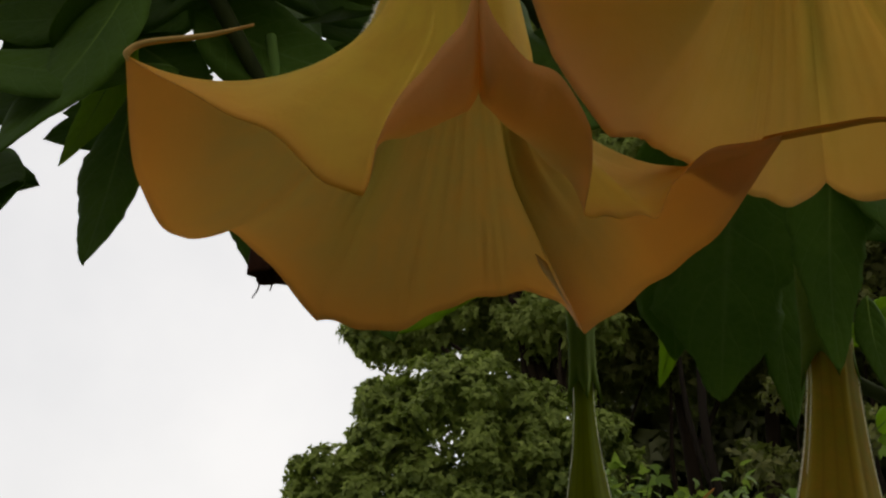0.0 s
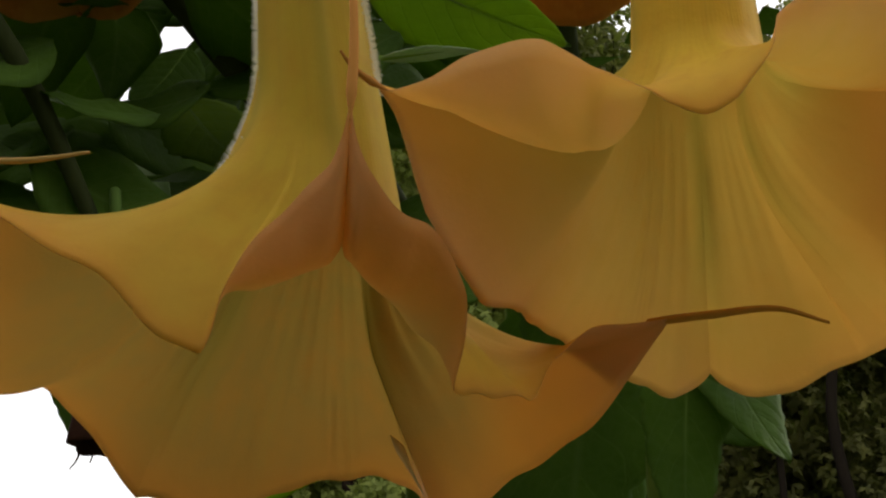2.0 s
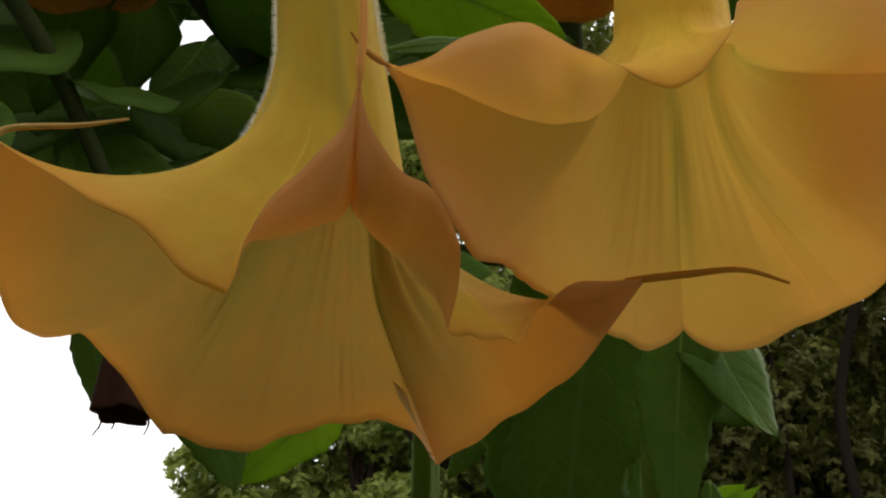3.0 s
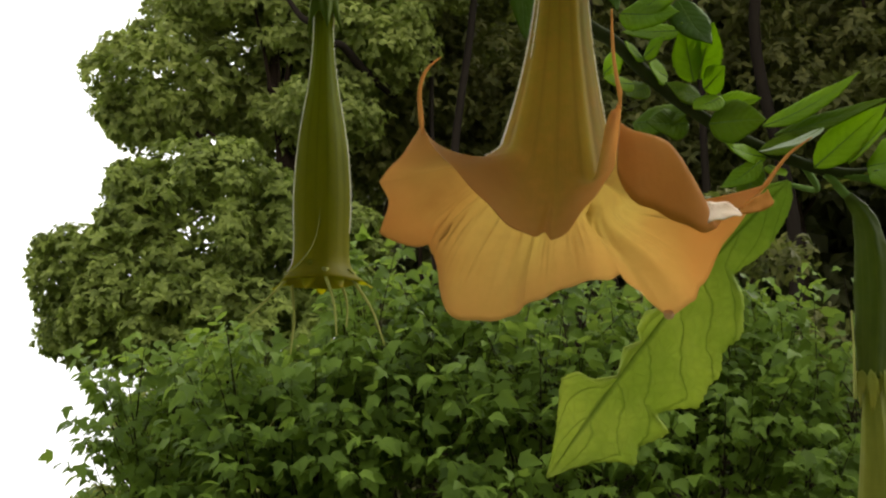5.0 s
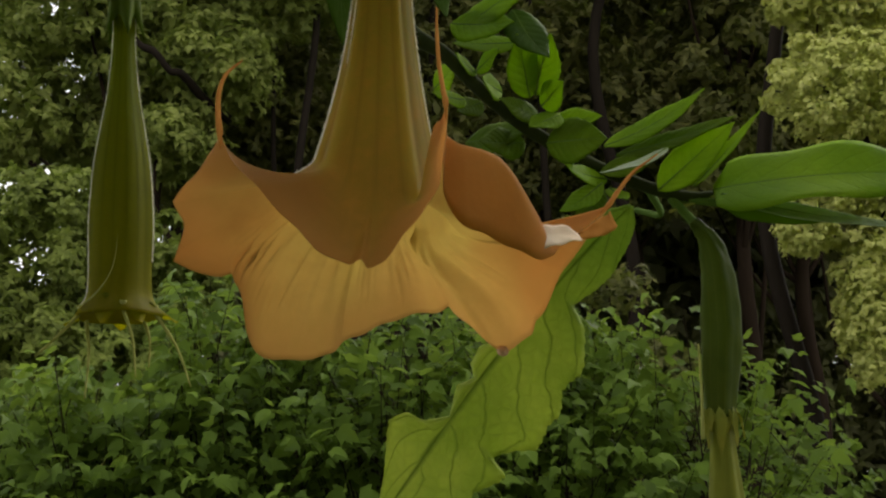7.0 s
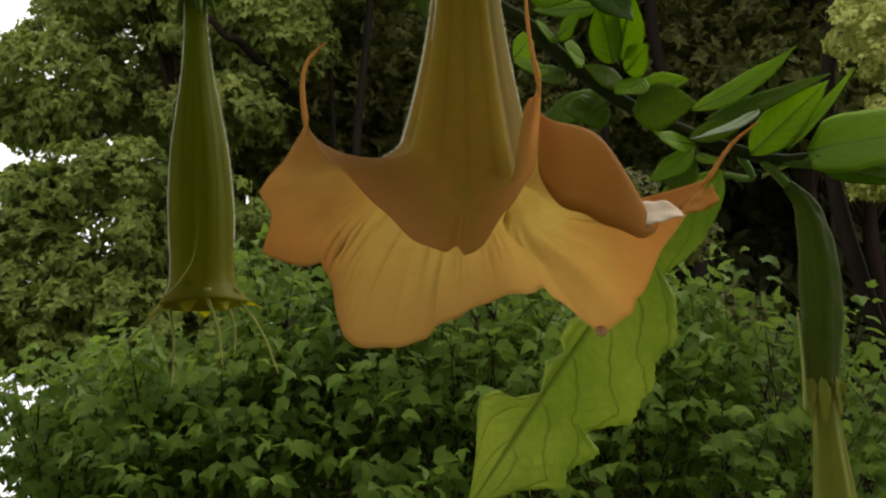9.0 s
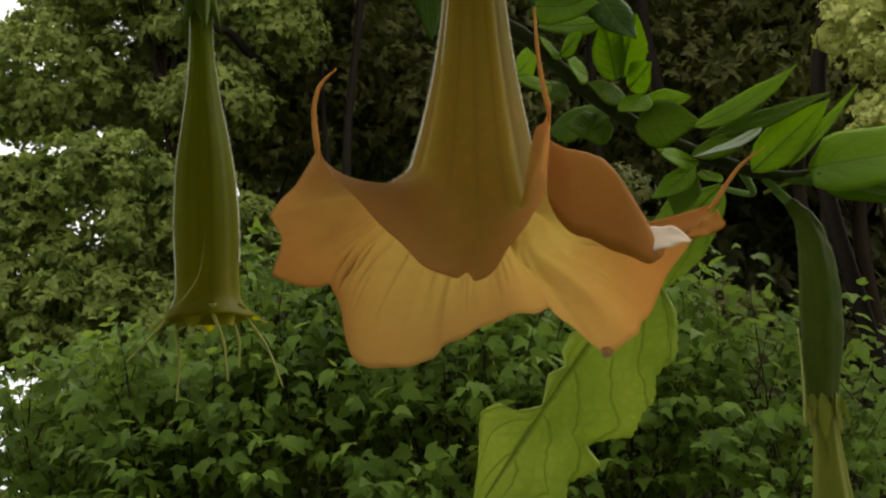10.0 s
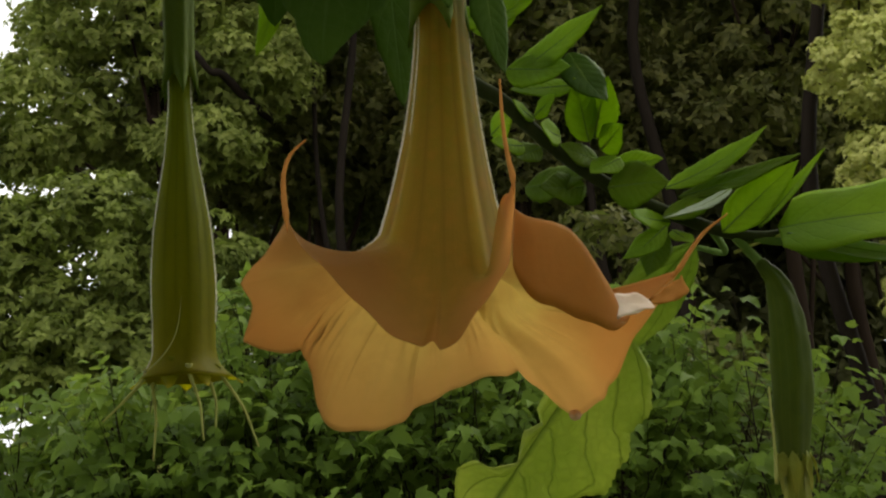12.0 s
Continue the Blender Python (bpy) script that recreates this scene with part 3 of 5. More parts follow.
mat_fold = petal_material("pale_petal_fold", [(0.0, (0.80, 0.66, 0.48)), (1.0, (0.88, 0.78, 0.62))], 0.35, (1.0, 0.88, 0.72), (0.8, 0.64, 0.46), (0.74, 0.56, 0.38), 0.0)
calyx(flower_c, 0.172, 0.11, 0.0125, lean=0.02)
rod("pedicel", [(0.004, 0, 0.27), (0.002, 0, 0.30), (-0.004, 0.01, 0.34), (-0.02, 0.06, 0.44)], [0.004, 0.003, 0.003, 0.003], mat_stem_green, flower_c)

# near flower with the golden tube
A_FRONT_LEFT = [
    (-147.8, 0.0845, 0.0292, 0.036, -0.016, 0.5),
    (-127.1, 0.0602, 0.0049, 0.010, 0.016, 0),
    (-115.7, 0.0510, -0.0083, 0.002, 0.020, 0),
    (-110.8, 0.0481, -0.0096, 0.002, 0.020, 0),
    (-108.5, 0.0475, -0.0051, 0.002, 0.018, 0),
    (-106.2, 0.0479, 0.0028, 0.002, -0.004, 0),
    (-100.5, 0.0478, 0.0108, 0.002, -0.026, 0),
    (-89.4, 0.0480, 0.0197, 0.002, -0.038, 0),
    (-83.1, 0.0494, 0.0254, 0.002, -0.044, 0),
    (-80.5, 0.0507, 0.0321, 0.002, -0.050, 0),
]
A_FRONT_RIGHT = [
    (-79.0, 0.0509, 0.0412, 0.002, -0.058, 2),
    (-77.6, 0.0512, 0.0323, 0.002, -0.052, 0),
    (-74.4, 0.0509, 0.0249, 0.010, -0.040, 0),
    (-68.7, 0.0504, 0.0189, 0.016, -0.034, 0),
    (-59.9, 0.0497, 0.0143, 0.020, -0.030, 0),
    (-49.6, 0.0473, 0.0051, 0.020, -0.020, 0),
    (-45.7, 0.0433, -0.0023, 0.014, -0.006, 0),
    (-42.1, 0.0373, -0.0095, 0.003, 0.012, 0),
    (-29.2, 0.0389, -0.0096, 0.006, 0.022, 0),
    (-16.2, 0.0431, -0.0078, 0.010, 0.014, 0),
    (-3.6, 0.0472, 0.0049, 0.016, -0.012, 0),
    (9.8, 0.0589, 0.0165, 0.024, -0.022, 0),
]
A_BACK = [
    (18.6, 0.0786, 0.0248, 0.030, -0.026, 1.8),
    (28.8, 0.0622, 0.0012, 0.020, 0.022, 0),
    (64.0, 0.0467, -0.0178, 0.010, 0.028, 0.25),
    (90.9, 0.0550, -0.0011, 0.015, 0.022, 0),
    (128.6, 0.0588, -0.0120, 0.010, 0.028, 0),
    (144.0, 0.0613, -0.0121, 0.010, 0.028, 0.25),
    (165.0, 0.0696, 0.0084, 0.024, -0.002, 0),
    (180.0, 0.0739, 0.0008, 0.026, 0.000, 0),
    (-164.0, 0.0798, 0.0082, 0.028, -0.008, 0),
]
A_RIM = A_FRONT_LEFT + A_FRONT_RIGHT + A_BACK
flower_a = thing("trumpet_flower", (-0.068, 0.275, 1.852), "open golden trumpet flower hanging close, downy tube and orange rim", "flower", "open trumpet flowers")
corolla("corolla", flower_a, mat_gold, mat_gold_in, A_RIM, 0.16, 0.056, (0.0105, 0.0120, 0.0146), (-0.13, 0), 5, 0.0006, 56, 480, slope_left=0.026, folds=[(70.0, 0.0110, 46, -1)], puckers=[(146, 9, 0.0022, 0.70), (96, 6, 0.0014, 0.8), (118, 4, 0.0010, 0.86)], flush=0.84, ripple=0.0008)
drawn_tip(flower_a, [(-147.6, 0.0839, 0.0273), (-147.7, 0.0842, 0.0296), (-147.2, 0.0812, 0.0320), (-145.3, 0.0755, 0.0329), (-141.6, 0.0676, 0.0335), (-137.2, 0.0589, 0.0360)], mat_tail_brown, [0.0001, 0.0009, 0.0008, 0.0007, 0.0006, 0.0003])
drawn_tip(flower_a, [(-79.0, 0.0514, 0.0346), (-78.9, 0.0510, 0.0411), (-78.6, 0.0500, 0.0489), (-78.6, 0.0480, 0.0582), (-79.1, 0.0458, 0.0693), (-80.0, 0.0426, 0.0817)], mat_tail, [0.0001, 0.0011, 0.0010, 0.0009, 0.0008, 0.0005])
tail(flower_a, A_RIM[22], [(0.010, 0.0, 0.001), (0.024, 0.0, 0.002), (0.036, 0.002, -0.001)], mat_tail, 0.0010)
drawn_tip(flower_a, [(78.4, 0.0419, 0.0041), (75.1, 0.0424, 0.0005), (70.5, 0.0435, -0.0046), (66.7, 0.0457, -0.0114), (65.8, 0.0461, -0.0162)], mat_tail_pale, [0.0001, 0.0012, 0.0016, 0.0012, 0.0004])
calyx(flower_a, 0.15, 0.08, 0.012)
down_hairs(flower_a, [o for o in flower_a.children if o.name.startswith("corolla")][0], (0.046, 0.14), 3600, 0.0016, 91)
rod("pedicel", [(0.0, 0, 0.225), (0.01, 0.03, 0.30), (0.06, 0.16, 0.55)], [0.004, 0.003, 0.003], mat_stem_green, flower_a)

# second near flower
B_LEFT = [
    (-156.9, 0.0765, 0.0264, 0.022, -0.006, 0.25),
    (-153.3, 0.0734, 0.0223, 0.021, -0.010, 0),
    (-148.3, 0.0686, 0.0228, 0.019, -0.026, 0),
    (-141.5, 0.0642, 0.0249, 0.017, -0.042, 0),
    (-134.4, 0.0602, 0.0266, 0.015, -0.050, 0),
    (-129.0, 0.0579, 0.0255, 0.014, -0.050, 0),
    (-123.6, 0.0564, 0.0215, 0.012, -0.040, 0),
]
B_FRONT = [
    (-117.0, 0.0550, 0.0144, 0.009, -0.010, 0),
    (-107.8, 0.0523, 0.0095, 0.006, 0.006, 0),
    (-103.5, 0.0519, 0.0058, 0.003, 0.012, 0),
    (-96.9, 0.0514, 0.0038, 0.002, 0.016, 0),
    (-90.5, 0.0514, 0.0056, 0.002, 0.016, 0),
    (-86.2, 0.0519, 0.0104, 0.002, 0.012, 0),
    (-81.5, 0.0524, 0.0171, 0.003, 0.004, 0),
    (-79.4, 0.0514, 0.0245, 0.006, -0.012, 0),
    (-41.9, 0.0524, 0.0438, 0.012, -0.034, 0),
]
B_RIGHT = [
    (0.0, 0.0708, 0.0404, 0.030, -0.004, 1),
    (23.5, 0.0626, -0.0020, 0.022, 0.014, 0),
    (41.0, 0.0626, -0.0058, 0.020, 0.020, 0.25),
    (53.3, 0.0598, -0.0088, 0.018, 0.022, 0),
    (74.7, 0.0518, -0.0152, 0.016, 0.024, 0),
    (82.3, 0.0484, -0.0140, 0.016, 0.024, 0),
    (86.5, 0.0455, -0.0112, 0.016, 0.024, 0.05),
    (90.5, 0.0445, -0.0140, 0.016, 0.024, 0),
]
B_BACK = [
    (101.1, 0.0397, -0.0187, 0.014, 0.022, 0),
    (125.9, 0.0346, -0.0183, 0.014, 0.022, 0),
    (162.4, 0.0398, -0.0117, 0.016, 0.018, 0),
    (-174.2, 0.0430, -0.0150, 0.014, 0.020, 0),
    (-166.1, 0.0500, -0.0168, 0.018, 0.020, 0),
    (-161.7, 0.0574, -0.0093, 0.022, 0.014, 0),
    (-160.7, 0.0637, 0.0004, 0.023, 0.010, 0),
    (-159.3, 0.0678, 0.0115, 0.024, 0.006, 0),
    (-157.8, 0.0715, 0.0200, 0.023, 0.001, 0),
]
B_RIM = B_LEFT + B_FRONT + B_RIGHT + B_BACK
flower_b = thing("trumpet_flower", (0.014, 0.275, 1.882), "open apricot trumpet flower hanging close, wide pleated skirt", "flower", "open trumpet flowers")
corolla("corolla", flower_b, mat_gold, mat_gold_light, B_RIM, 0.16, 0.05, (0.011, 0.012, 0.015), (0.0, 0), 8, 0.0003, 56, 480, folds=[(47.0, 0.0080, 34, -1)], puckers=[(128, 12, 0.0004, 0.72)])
drawn_tip(flower_b, [(-155.0, 0.0745, 0.0234), (-157.0, 0.0768, 0.0264), (-157.1, 0.0797, 0.0281), (-155.7, 0.0825, 0.0287), (-154.9, 0.0848, 0.0305)], mat_tail, [0.0001, 0.0009, 0.0007, 0.0005, 0.0003])
tail(flower_b, B_RIGHT[0], [(0.008, 0, 0.004), (0.016, 0, 0.010)], mat_tail, 0.0012)
calyx(flower_b, 0.15, 0.08, 0.012)
rod("pedicel", [(0.0, 0, 0.225), (0.0, 0.03, 0.30), (0.0, 0.16, 0.50)], [0.004, 0.003, 0.003], mat_stem_green, flower_b)


def whole_flower(where, size, turn, label, seed, mat):
    """A flower seen only in part, with five even tips."""
    f = thing("trumpet_flower", where, label, "flower", "open trumpet flowers")
    edge = []
    for k in range(5):
        edge.append((turn + 72 * k, 0.085 * size, 0.012 * size, 0.02, 0.0, 1))
        edge.append((turn + 72 * k + 36, 0.070 * size, -0.012 * size, 0.01, 0.03, 0))
    corolla("corolla", f, mat, mat, edge, 0.16 * size, 0.05 * size, (0.011, 0.013, 0.02), (0, 0), seed, 0.0008, 30, 120)
    for k in range(5):
        w = radians(turn + 72 * k)
        tail(f, edge[2 * k], [(0.006 * math.cos(w), 0.006 * math.sin(w), 0.006), (0.010 * math.cos(w), 0.010 * math.sin(w), 0.02)], mat_tail, 0.0012)
    calyx(f, 0.15 * size, 0.08, 0.012)
    rod("pedicel", [(0, 0, 0.225 * size), (0, 0.05, 0.30 * size), (0, 0.15, 0.42 * size)], [0.004, 0.003, 0.003], mat_stem_green, f)
    return f


whole_flower((-0.2787, 0.6000, 2.2259), 0.75, 20, "orange trumpet flower half hidden behind dark leaves", 15, mat_brown_petal)
whole_flower((-0.0005, 0.6200, 2.2271), 0.75, 50, "brownish orange trumpet flower hanging among upper leaves", 16, mat_brown_petal)


# ---- leaves
def polar(a, r, z):
    return Vector((r * math.cos(radians(a)), r * math.sin(radians(a)), z))


def leaf(parent, base, tip, width, mat, face=(0, -0.4, 1), sag=0.1, fold=0.15, teeth=0.0, wavy=0.02, lobes=5.0, seed=0, name="leaf", widest=0.42, label="", rows=26, cols=13, bow=0.0, base_power=0.75, outline=None, rib=1.0, blunt=0.0, serrate=0.0):
    """A broad leaf from base to tip. face: the way its upper side looks; sag: bow of the midrib against that side;
    fold: rise of both halves from the midrib; teeth: depth of the lobes on the margin."""
    rng = random.Random(seed * 7 + 11)
    base, tip, up = Vector(base), Vector(tip), Vector(face).normalized()
    axis = tip - base
    length = axis.length
    d = axis.normalized()
    side = d.cross(up).normalized()
    up = side.cross(d)
    verts, uvs = [], []
    ph = [rng.uniform(0, 6.28) for _ in range(4)]
    for i in range(rows):
        v = i / (rows - 1)
        e = widest
        shape = (v / e) ** base_power * (1 if v < e else 0) + (0 if v < e else ((1 - v) / (1 - e)) ** 0.85)
        shape = shape * (2 - shape) if v < e else shape ** 0.8 * (1.0 - 0.12 * (1 - shape))
        if blunt and v >= e:
            shape = max(0.0, 1 - ((v - e) / (1 - e)) ** blunt)
        half = max(width * 0.5 * shape, 0.0003)
        centre = base + axis * v + up * (-sag * length * 4 * v * (1 - v)) + side * (length * (0.03 * math.sin(3.1 * v + ph[0]) + bow * math.sin(math.pi * v)))
        for j in range(cols):
            u = 2 * j / (cols - 1) - 1
            lobe = 1 + (teeth * (abs(((v * lobes + ph[1] + (0.3 if u > 0 else 0)) % 1) - 0.5) * 2 - 0.5) * abs(u) ** 3 if teeth else 0)
            w = half * u * lobe
            if outline:
                w = width * 0.5 * u * float(np.interp(v, [q[0] for q in outline], [q[1 if u < 0 else 2] for q in outline]))
            if serrate:
                w *= 1 + serrate * abs(u) ** 4 * (((v * 43 + ph[3] + (0.4 if u > 0 else 0)) % 1) - 0.5 + 0.5 * math.sin(61 * v + ph[1] * (1 if u > 0 else 2)))
            h = fold * half * abs(u) ** 1.3 + wavy * width * abs(u) ** 2 * math.sin(13 * v + ph[2] + (1.4 if u > 0 else 0)) - 0.12 * half * u ** 4
            verts.append(centre + side * w + up * h)
            uvs.append((0.5 + 0.5 * u, v))
    ob = mesh_object(name, verts, grid_faces(rows, cols), mat, parent, uvs, True, label)
    thicken(ob, 0.0005)
    if rows >= 26:
        spine = [Vector(verts[i * cols + cols // 2]) - up * 0.0004 for i in range(0, rows, 5)]
        rod("midrib", spine, [0.0011 * rib, 0.0008 * rib, 0.0003], mat_rib, ob, 3, 6)
    return ob


leaf(flower_c, polar(-9.7, 0.0948, 0.0191), polar(-19.7, 0.0770, 0.0142), 0.015, mat_fold, face=(0.1, -0.9, 0.6), sag=-0.05, fold=0.25, wavy=0.05, seed=81, name="petal_fold", rows=14, cols=9, outline=[(0, 0.5, 0.3), (0.3, 0.8, 0.8), (0.7, 1.0, 0.9), (1, 0.9, 1.0)], label="pale pink turned-up edge of a petal")
leaf(flower_c, polar(-2.4, 0.0957, 0.0213), polar(-3.0, 0.1141, 0.0284), 0.011, mat_tail, face=(0.0, -1, 0.3), sag=0.05, fold=0.2, wavy=0.10, seed=82, name="petal_fold", rows=14, cols=7, outline=[(0, 0.2, 0.3), (0.4, 0.5, 0.8), (0.8, 0.9, 0.9), (0.9, 0.6, 1.0), (1, 0.9, 0.7)])

# ---- closed buds
def lathe(name, parent, mat, profile, ridges, centre=(0, 0), cols=60, seed=0, label=""):
    """A ridged hanging shape from heights and radii; the ridges deepen towards the middle."""
    path = smooth_path([(r, z, 0) for z, r in profile], 5)
    verts, uvs = [], []
    for i, q in enumerate(path):
        s = i / (len(path) - 1)
        for j in range(cols):
            a = 2 * math.pi * j / cols
            r = q.x * (1 + ridges * math.cos(5 * a + seed) + 0.25 * ridges * math.cos(10 * a + 1.3))
            verts.append((centre[0] + r * math.cos(a), centre[1] + r * math.sin(a), q.y))
            uvs.append((j / cols, s))
    ob = mesh_object(name, verts, grid_faces(len(path), cols, True), mat, parent, uvs, True, label)
    thicken(ob, 0.0005)
    return ob


bud = thing("trumpet_bud", (-0.112, 1.0, 1.786), "half-open green trumpet bud hanging with threadlike petal tips", "flower bud")
body_bud = lathe("corolla", bud, mat_bud, [(0.215, 0.0066), (0.180, 0.0068), (0.148, 0.0096), (0.125, 0.0132), (0.096, 0.0174), (0.060, 0.0196), (0.03, 0.0190), (0.012, 0.0200), (0.0, 0.0265), (0.003, 0.019), (0.012, 0.006)], 0.05)
down_hairs(bud, body_bud, (0.004, 0.21), 12000, 0.0016, 93, 0.13, 0.00025)
calyx(bud, 0.197, 0.150, 0.0088)
for x0, y0, x1, z1 in [(-0.024, -0.008, -0.050, -0.026), (-0.022, 0.012, -0.022, -0.050), (0.006, -0.024, 0.014, -0.042), (0.014, 0.020, 0.017, -0.030), (0.024, -0.004, 0.046, -0.046)]:
    rod("petal_tip", [(x0 * 0.95, y0, 0.006), (x0, y0, 0.0), ((x0 + x1) / 2 + 0.002, y0, z1 * 0.45), (x1, y0, z1)], [0.0026, 0.0014, 0.0009, 0.0006], mat_thread, bud)
for k, (w, out, low) in enumerate([(178, 0.034, -0.005), (2, 0.037, -0.004), (-105, 0.029, -0.009), (-52, 0.028, -0.008), (95, 0.030, -0.004)]):
    o = Vector((math.cos(radians(w)), math.sin(radians(w)), 0))
    leaf(bud, o * 0.0195 + Vector((0, 0, 0.012)), o * out + Vector((0, 0, low)), 0.020, mat_bud, face=o + Vector((0, 0, 1.2)), sag=0.05, fold=-0.2, wavy=0.05, seed=70 + k, name="petal_lobe", rows=12, cols=7, widest=0.2, base_power=0.3)
fold_line = [(-0.1105, 0.9800, 1.8368), (-0.1125, 0.9790, 1.8188), (-0.1164, 0.9760, 1.8062), (-0.1238, 0.9730, 1.7952), (-0.1327, 0.9730, 1.7872)]
rod("petal_edge", [Vector(p) - bud.location for p in fold_line], [0.0001, 0.0003, 0.0005, 0.0004], mat_thread, bud)
rod("pedicel", [(-0.010, 0, 0.345), (-0.016, 0, 0.40), (-0.03, 0.02, 0.46)], [0.004, 0.0035, 0.003], mat_stem_green, bud)

bud2 = thing("trumpet_bud", (0.27, 1.0, 1.70), "yellow-green closed trumpet bud hanging from a long green calyx", "flower bud")
sleeve = [(0.2642, 1.0000, 1.8452), (0.2692, 1.0000, 1.8389), (0.2734, 1.0000, 1.8327), (0.2765, 1.0000, 1.8226), (0.2781, 1.0000, 1.8073), (0.2783, 1.0000, 1.7883), (0.2778, 1.0000, 1.7657), (0.2759, 1.0000, 1.7433), (0.2734, 1.0000, 1.7139)]
rod("calyx", [Vector(p) - bud2.location for p in sleeve], [0.0036, 0.0050, 0.0066, 0.0092, 0.0115, 0.0125, 0.0130, 0.0120, 0.0096], mat_pod, bud2, 10, 40, 0.07, lumps=0.035)
lathe("corolla", bud2, mat_bud_yellow, [(0.06, 0.0055), (0.02, 0.0062), (-0.01, 0.0078), (-0.05, 0.0115), (-0.10, 0.0165), (-0.16, 0.017), (-0.2, 0.006)], 0.13, (0.004, 0))
for k, (w, ln) in enumerate([(-165, 0.022), (-135, 0.012), (-105, 0.026), (-75, 0.014), (-45, 0.022), (-15, 0.016), (20, 0.020)]):
    o = Vector((math.cos(radians(w)), math.sin(radians(w)), 0))
    leaf(bud2, Vector((0.003, 0, 0.020)) + o * 0.0106, Vector((0.003, 0, 0.016 - ln)) + o * (0.009 + 0.003 * (k % 3)), 0.0085, mat_bud_yellow, face=o + Vector((0, 0, 0.05)), sag=0.06 - 0.05 * (k % 3), fold=0.35, wavy=0.06, seed=60 + k, name="calyx_tooth", rows=8, cols=5)
rod("filament", [(-0.0086, -0.004, 0.062), (-0.0092, -0.006, 0.030), (-0.0102, -0.006, 0.0)], [0.0006, 0.0008, 0.0014], mat_thread, bud2)
rod("pedicel", [Vector(sleeve[1]) - bud2.location, Vector(sleeve[0]) - bud2.location, Vector((0.250, 1.0, 1.862)) - bud2.location], [0.0035, 0.0032, 0.003], mat_stem_green, bud2)


shrub = thing("angels_trumpet_shrub", (-0.95, 0.1, 0.0), "large angel's trumpet shrub with green stems and broad drooping leaves", "shrub")
O = Vector((-0.95, 0.1, 0.0))


def local(p):
    return Vector(p) - O


def shrub_leaf(base, tip, width, mat=None, **k):
    return leaf(shrub, local(base), local(tip), width, mat or mat_leaf, **k)


def shrub_rod(points, radii, mat=None, name="branch", **k):
    return rod(name, [local(p) for p in points], radii, mat or mat_stem, shrub, **k)


shrub_rod([(-0.95, 0.1, -0.05), (-0.93, 0.15, 0.8), (-1.0, 0.3, 1.7), (-0.8, 0.4, 2.3), (-0.4, 0.55, 2.55), (0.1, 0.8, 2.6), (0.7, 1.0, 2.55)], [0.05, 0.045, 0.038, 0.03, 0.02, 0.014, 0.008], mat_bark, "trunk", sides=12)
shrub_rod([(0.0, 0.78, 2.6), (0.01, 0.98, 2.3), (0.06, 1.0, 2.02), (0.105, 1.0, 1.959), (0.152, 1.0, 1.913), (0.204, 1.0, 1.882), (0.262, 1.0, 1.862), (0.31, 1.01, 1.872)], [0.012, 0.009, 0.0065, 0.005, 0.0048, 0.0045, 0.004, 0.003])
shrub_rod([(-0.4, 0.55, 2.55), (-0.3, 0.62, 2.35), (-0.19, 0.68, 2.2), (-0.1, 0.75, 2.12), (0.02, 0.82, 2.13)], [0.014, 0.010, 0.008, 0.006, 0.004])
shrub_rod([(-0.35, 0.57, 2.5), (-0.2, 0.75, 2.3), (-0.12, 0.95, 2.25), (-0.14, 1.02, 2.25)], [0.010, 0.008, 0.006, 0.004])
shrub_rod([(-0.5, 0.5, 2.5), (-0.42, 0.5, 2.3), (-0.3, 0.58, 2.18), (-0.23, 0.62, 2.05)], [0.010, 0.008, 0.006, 0.004])
# the big yellowing leaf on its stalk: place along the midrib, half width on either side
YELLOW_EDGE = [(0.00, 0.03, 0.03), (0.03, 0.27, 0.16), (0.04, 0.31, 0.21), (0.07, 0.40, 0.31), (0.11, 0.48, 0.44), (0.15, 0.57, 0.42), (0.22, 0.54, 0.36), (0.23, 0.53, 0.35), (0.28, 0.43, 0.30), (0.30, 0.76, 0.28), (0.33, 0.99, 0.25), (0.38, 1.20, 0.17), (0.42, 1.20, 0.10), (0.46, 1.18, 0.15), (0.48, 1.26, 0.19), (0.50, 1.34, 0.30), (0.55, 1.37, 0.25), (0.57, 1.38, 0.07), (0.60, 1.39, 0.17), (0.61, 1.36, 0.22), (0.68, 0.93, 0.03), (0.69, 0.92, 0.09), (0.70, 1.23, 0.15), (0.73, 1.20, 0.33), (0.74, 1.17, 0.64), (0.78, 1.00, 0.80), (0.79, 0.96, 0.77), (0.83, 1.12, 0.59), (0.84, 0.92, 0.55), (0.89, 0.50, 0.36), (0.94, 0.25, 0.18), (1.00, 0.01, 0.01)]
shrub_rod([(0.235, 1.0, 1.868), (0.2551, 1.0500, 1.8625), (0.2421, 1.0700, 1.8702)], [0.003, 0.0025, 0.002], mat_stem_green, "leaf_stalk")
shrub_leaf((0.2421, 1.0700, 1.8711), (0.0481, 1.0900, 1.6533), 0.0885, mat_leaf_yellow, bow=0.0, face=(0.35, -1, 0.3), sag=0.02, fold=0.10, wavy=0.035, seed=3, rows=150, cols=17, rib=0.42, outline=YELLOW_EDGE, serrate=0.04)
